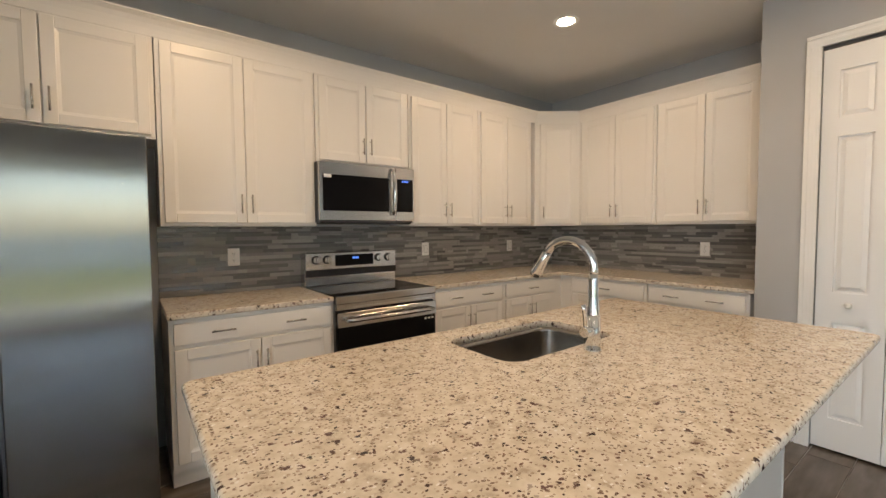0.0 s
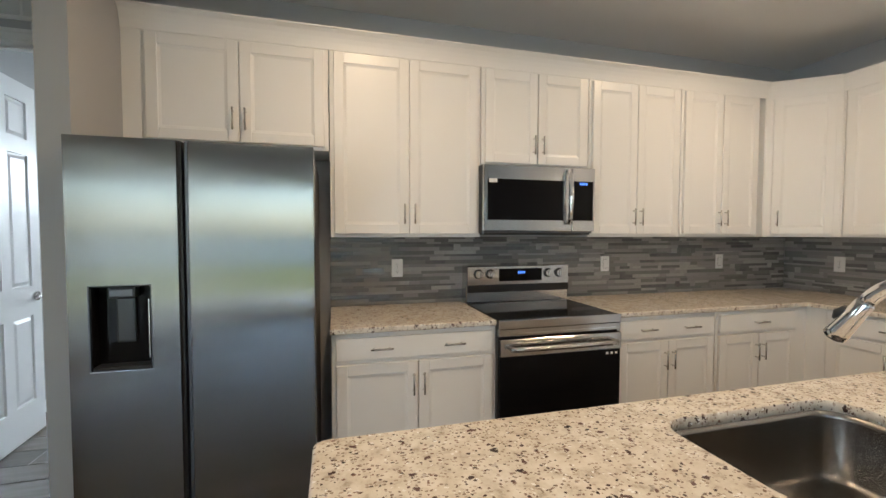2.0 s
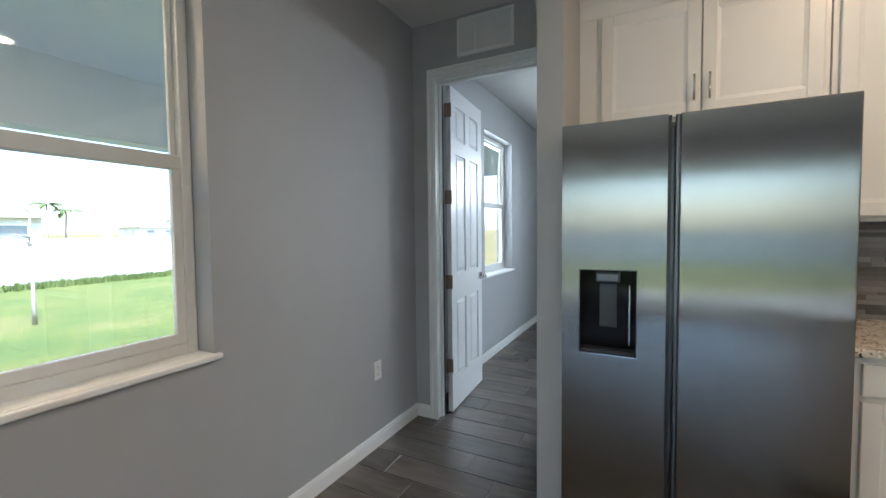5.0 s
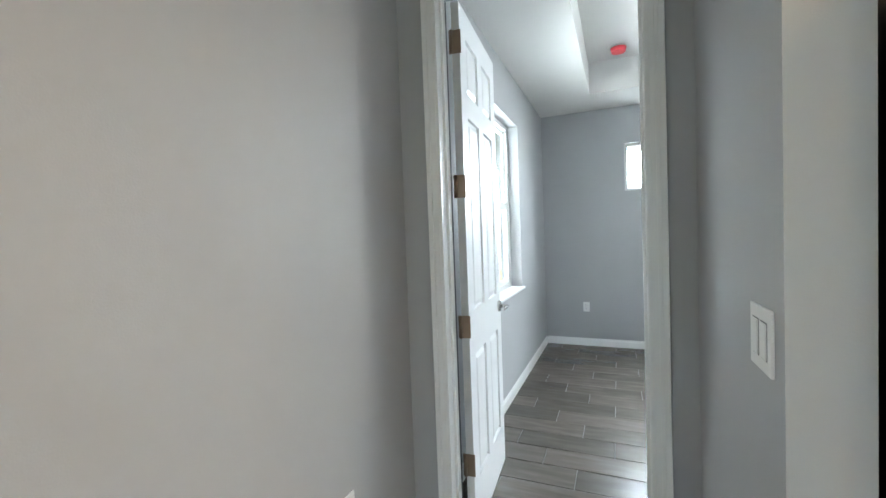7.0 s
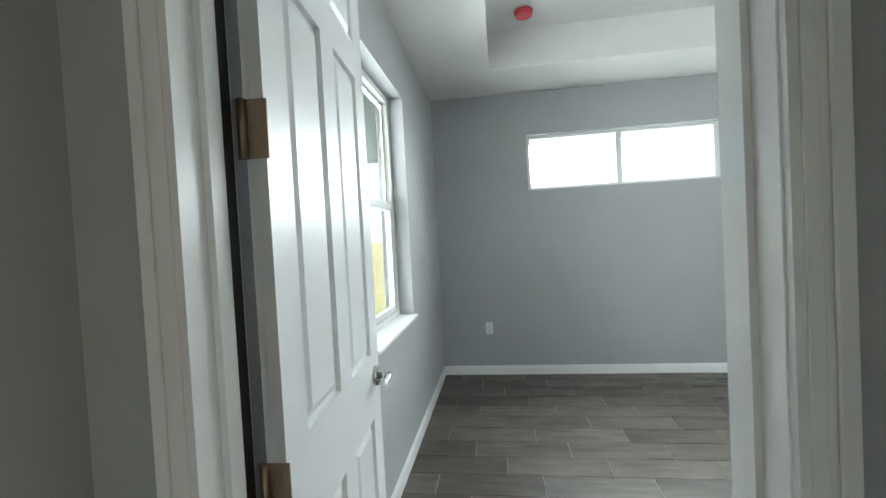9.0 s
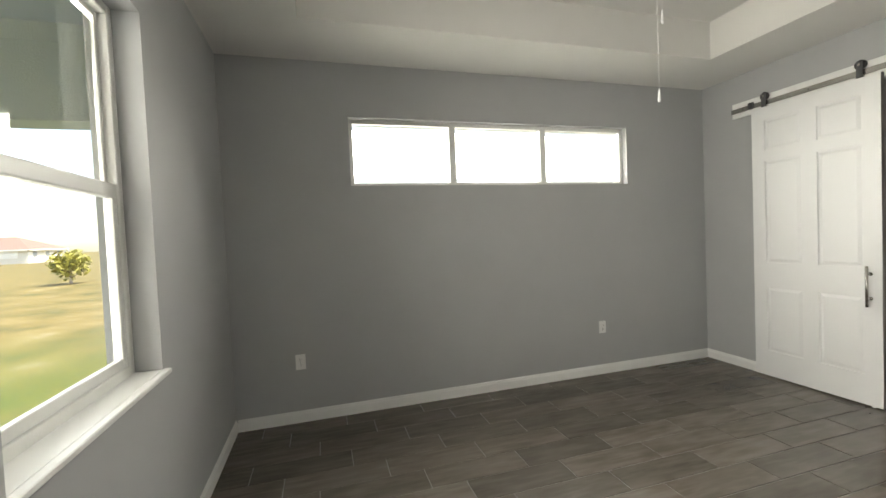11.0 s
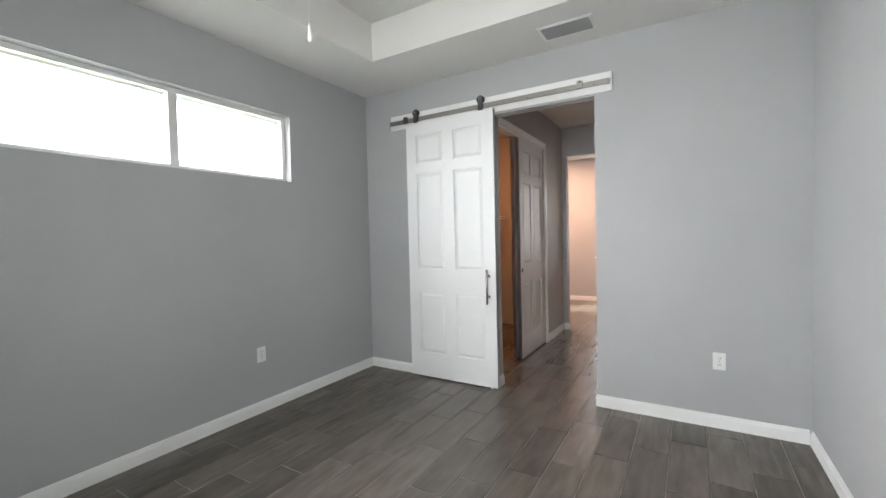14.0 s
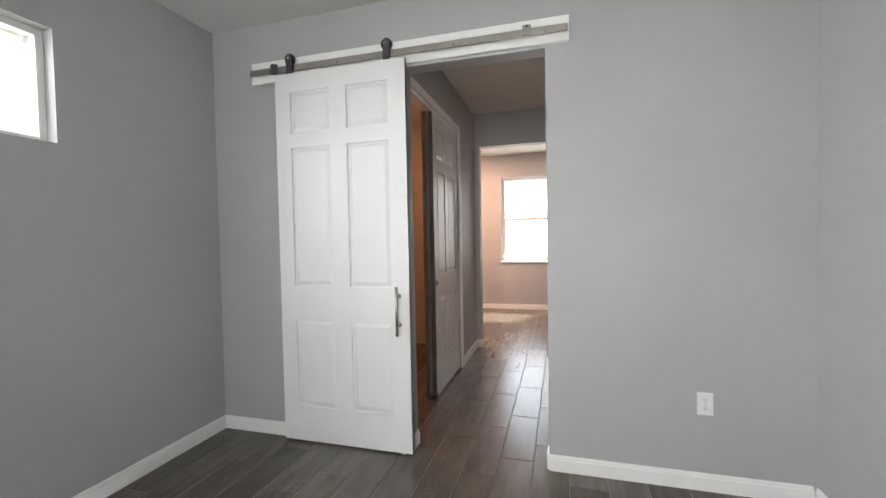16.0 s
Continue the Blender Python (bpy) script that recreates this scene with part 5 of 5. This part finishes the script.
def house(x, y, w, d, h, label, rc=None):
    th = thing("house", pose(x, y, GZ), label, "house", "far houses")
    part("wall", box(-w / 2, w / 2, -d / 2, d / 2, 0, h), house_mat, th)
    bm = bmesh.new()
    e, rh = 0.5, min(w, d) * 0.22
    b = [bm.verts.new(p) for p in ((-w / 2 - e, -d / 2 - e, h), (w / 2 + e, -d / 2 - e, h), (w / 2 + e, d / 2 + e, h), (-w / 2 - e, d / 2 + e, h))]
    if d >= w:
        r = [bm.verts.new((0, -d / 2 + w * 0.4, h + rh)), bm.verts.new((0, d / 2 - w * 0.4, h + rh))]
        fs = ((b[0], b[1], r[0]), (b[1], b[2], r[1], r[0]), (b[2], b[3], r[1]), (b[3], b[0], r[0], r[1]))
    else:
        r = [bm.verts.new((-w / 2 + d * 0.4, 0, h + rh)), bm.verts.new((w / 2 - d * 0.4, 0, h + rh))]
        fs = ((b[0], b[1], r[1], r[0]), (b[1], b[2], r[1]), (b[2], b[3], r[0], r[1]), (b[3], b[0], r[0]))
    for f in fs:
        bm.faces.new(f)
    bm.faces.new(b[::-1])
    part("roof", bm, rc or roof_mat, th)
    part("fascia", boxes([(-w / 2 - e, w / 2 + e, -d / 2 - e, -d / 2 - e + 0.08, h - 0.2, h - 0.01), (-w / 2 - e, w / 2 + e, d / 2 + e - 0.08, d / 2 + e, h - 0.2, h - 0.01), (w / 2 + e - 0.08, w / 2 + e, -d / 2 - e, d / 2 + e, h - 0.2, h - 0.01)]), fence_mat, th)
    for k in range(3):
        yy = -d / 2 + d * (k + 0.5) / 3
        wd = part("window", box(w / 2, w / 2 + 0.05, yy - 0.6, yy + 0.6, 0.9, 2.0), fence_mat, th)
        part("pane", box(w / 2 + 0.05, w / 2 + 0.06, yy - 0.52, yy + 0.52, 0.97, 1.93), far_pane, wd)
        part("window", box(-w / 2 + w * (k + 0.3) / 3, -w / 2 + w * (k + 0.75) / 3, -d / 2 - 0.05, -d / 2, 0.9, 2.0), fence_mat, th)


grey_roof = paint("grey_roof", (0.30, 0.29, 0.28), 0.9, 8, 0.5, 0.12)
house(-30, 6.3, 7, 6.4, 2.5, "beige single-storey house beyond the fence", grey_roof)
house(-70, 38, 6, 8, 2.6, "white single-storey house in the distance", grey_roof)
house(-75, 62, 9, 13, 2.4, "pale house with a grey roof far off", grey_roof)
house(-55, 92, 16, 10, 2.3, "low house with a reddish roof far off")
house(-85, 105, 12, 9, 2.3, "low pale house at the field's edge", grey_roof)
house(45, 6, 8, 16, 2.5, "pale neighbouring house across the lawn", grey_roof)

# uncut grass along the fence
rnd = random.Random(8)
verts, faces = [], []
for k in range(9000):
    x, y = rnd.uniform(-16.9, -15.6), rnd.uniform(-6, 20)
    h = rnd.uniform(0.07, 0.24)
    a = rnd.uniform(0, 6.28)
    dx, dy = math.cos(a) * 0.025, math.sin(a) * 0.025
    i = len(verts)
    verts += [(x - dx, y - dy, GZ), (x + dx, y + dy, GZ), (x + rnd.uniform(-0.08, 0.08), y + rnd.uniform(-0.08, 0.08), GZ + h)]
    faces.append((i, i + 1, i + 2))
me = bpy.data.meshes.new("grass")
me.from_pydata(verts, [], faces)
me.materials.append(grass_mat)
tagged(new("grass", me), "uncut green grass along the foot of the fence", "grass", kind="stuff")

# ---- backsplash strips ----
def strip_mesh(w, h, d):
    """A chamfered strip, corner at the origin, standing out in -y."""
    c = 0.0012
    v = [(0, 0, 0), (w, 0, 0), (w, 0, h), (0, 0, h), (0, -d + c, 0), (w, -d + c, 0), (w, -d + c, h), (0, -d + c, h), (c, -d, c), (w - c, -d, c), (w - c, -d, h - c), (c, -d, h - c)]
    f = [(0, 1, 5, 4), (1, 2, 6, 5), (2, 3, 7, 6), (3, 0, 4, 7), (4, 5, 9, 8), (5, 6, 10, 9), (6, 7, 11, 10), (7, 4, 8, 11), (8, 9, 10, 11)]
    return v, f


def backsplash(name, m, length, label, keep, budget):
    th = thing(name, m, label, "backsplash")
    th["kind"] = "structure"
    part("grout_bed", box(0, length, -0.004, 0, CT + 0.001, UB - 0.001), splash_grout, th)
    rnd = random.Random(len(name) + int(length * 100))
    meshes, jv, jf, made = {}, [], [], 0
    z = CT + 0.003
    g = 0.0016
    heights = []
    zz = z
    while zz < UB - 0.012:
        hh = rnd.choice((0.012, 0.018, 0.024, 0.024))
        hh = min(hh, UB - 0.002 - zz)
        heights.append((zz, hh))
        zz += hh + g
    taken = []
    for _ in range(int(length * 9)):
        r = rnd.randrange(len(heights) - 2)
        x = rnd.uniform(0.02, length - 0.08)
        w = rnd.choice((0.03, 0.045, 0.05))
        h = heights[r + 1][0] + heights[r + 1][1] - heights[r][0]
        if any(not (x > t[1] + 0.004 or x + w < t[0] - 0.004) and not (r > t[3] or r + 1 < t[2]) for t in taken):
            continue
        taken.append((x, x + w, r, r + 1))

    def lay(x, w, z, h, d):
        nonlocal made
        if made < budget and keep[0] <= x <= keep[1]:
            key = (round(w, 3), round(h, 4), d)
            if key not in meshes:
                v, f = strip_mesh(w - g, h, d)
                me = bpy.data.meshes.new("strip_tile")
                me.from_pydata(v, [], f)
                me.materials.append(mosaic_mat)
                meshes[key] = me
            o = new("strip_tile", meshes[key])
            o.parent = th
            o.location = (x, -0.003, z)
            made += 1
        else:
            v, f = strip_mesh(w - g, h, d)
            i = len(jv)
            jv.extend((a + x, b - 0.003, c + z) for a, b, c in v)
            jf.extend(tuple(q + i for q in t) for t in f)
    for x0, x1, r0, r1 in taken:
        lay(x0, x1 - x0, heights[r0][0], heights[r1][0] + heights[r1][1] - heights[r0][0], 0.0045)
    for r, (z, h) in enumerate(heights):
        gaps = sorted((t[0], t[1]) for t in taken if t[2] <= r <= t[3])
        at = 0.001
        for a, b in gaps + [(length - 0.001, length)]:
            while a - at > 0.006:
                w = rnd.choice((0.07, 0.10, 0.14, 0.18, 0.24, 0.30))
                if a - at - w < 0.02:
                    w = a - at
                lay(at, w, z, h, rnd.choice((0.0035, 0.0045)))
                at += w
            at = b
    if jf:
        me = bpy.data.meshes.new("strip_tiles")
        me.from_pydata(jv, [], jf)
        me.materials.append(mosaic_mat)
        o = new("strip_tiles", me)
        o.parent = th
        o["kind"] = "stuff"
    return th


backsplash("backsplash", pose(0.094, KY, 0), 3.84, "grey stone and glass mosaic strip backsplash", (0.0, 0.95), 300)
backsplash("backsplash_side", pose(3.935, 3.286, 0, 0, 0, -90), 2.17, "grey mosaic strip backsplash on the side wall", (0.0, 0.4), 150)

# ---- floor tiles ----
TL, TWD, TG = 0.605, 0.2, 0.0045


def tile_verts(x0, x1, y0, y1):
    c = 0.0018
    zt, zb = 0.0, -0.004
    v = [(x0, y0, zb), (x1, y0, zb), (x1, y1, zb), (x0, y1, zb), (x0, y0, zt - c), (x1, y0, zt - c), (x1, y1, zt - c), (x0, y1, zt - c), (x0 + c, y0 + c, zt), (x1 - c, y0 + c, zt), (x1 - c, y1 - c, zt), (x0 + c, y1 - c, zt)]
    f = [(0, 1, 5, 4), (1, 2, 6, 5), (2, 3, 7, 6), (3, 0, 4, 7), (4, 5, 9, 8), (5, 6, 10, 9), (6, 7, 11, 10), (7, 4, 8, 11), (8, 9, 10, 11)]
    return v, f


full = bpy.data.meshes.new("plank_tile")
full.from_pydata(*(lambda q: (q[0], [], q[1]))(tile_verts(0, TL - TG, 0, TWD - TG)))
full.materials.append(floor_mat)
jv, jf, made = [], [], 0
row = 0
y = -3.2
while y < 7.1:
    x = WX - (row * TL / 3) % TL
    while x < 7.65:
        xa, xb, ya, yb = max(x, WX), min(x + TL - TG, 7.65), y, min(y + TWD - TG, 7.1)
        if xb - xa > 0.01:
            whole = xb - xa > TL - TG - 1e-4 and yb - ya > TWD - TG - 1e-4
            near = (3.4 < y < 6.9 and x < 3.4) or (1.6 < y < 3.5 and x < -1.0) or (4.3 < y < 5.7 and x < 5.2)
            if whole and near and made < 300:
                o = new("plank_tile", full)
                o.parent = floor
                o.location = (x, y, 0)
                made += 1
            else:
                v, f = tile_verts(xa, xb, ya, yb)
                i = len(jv)
                jv.extend(v)
                jf.extend(tuple(q + i for q in t) for t in f)
        x += TL
    y += TWD
    row += 1
me = bpy.data.meshes.new("plank_tiles")
me.from_pydata(jv, [], jf)
me.materials.append(floor_mat)
o = new("plank_tiles", me)
o.parent = floor
o["kind"] = "stuff"
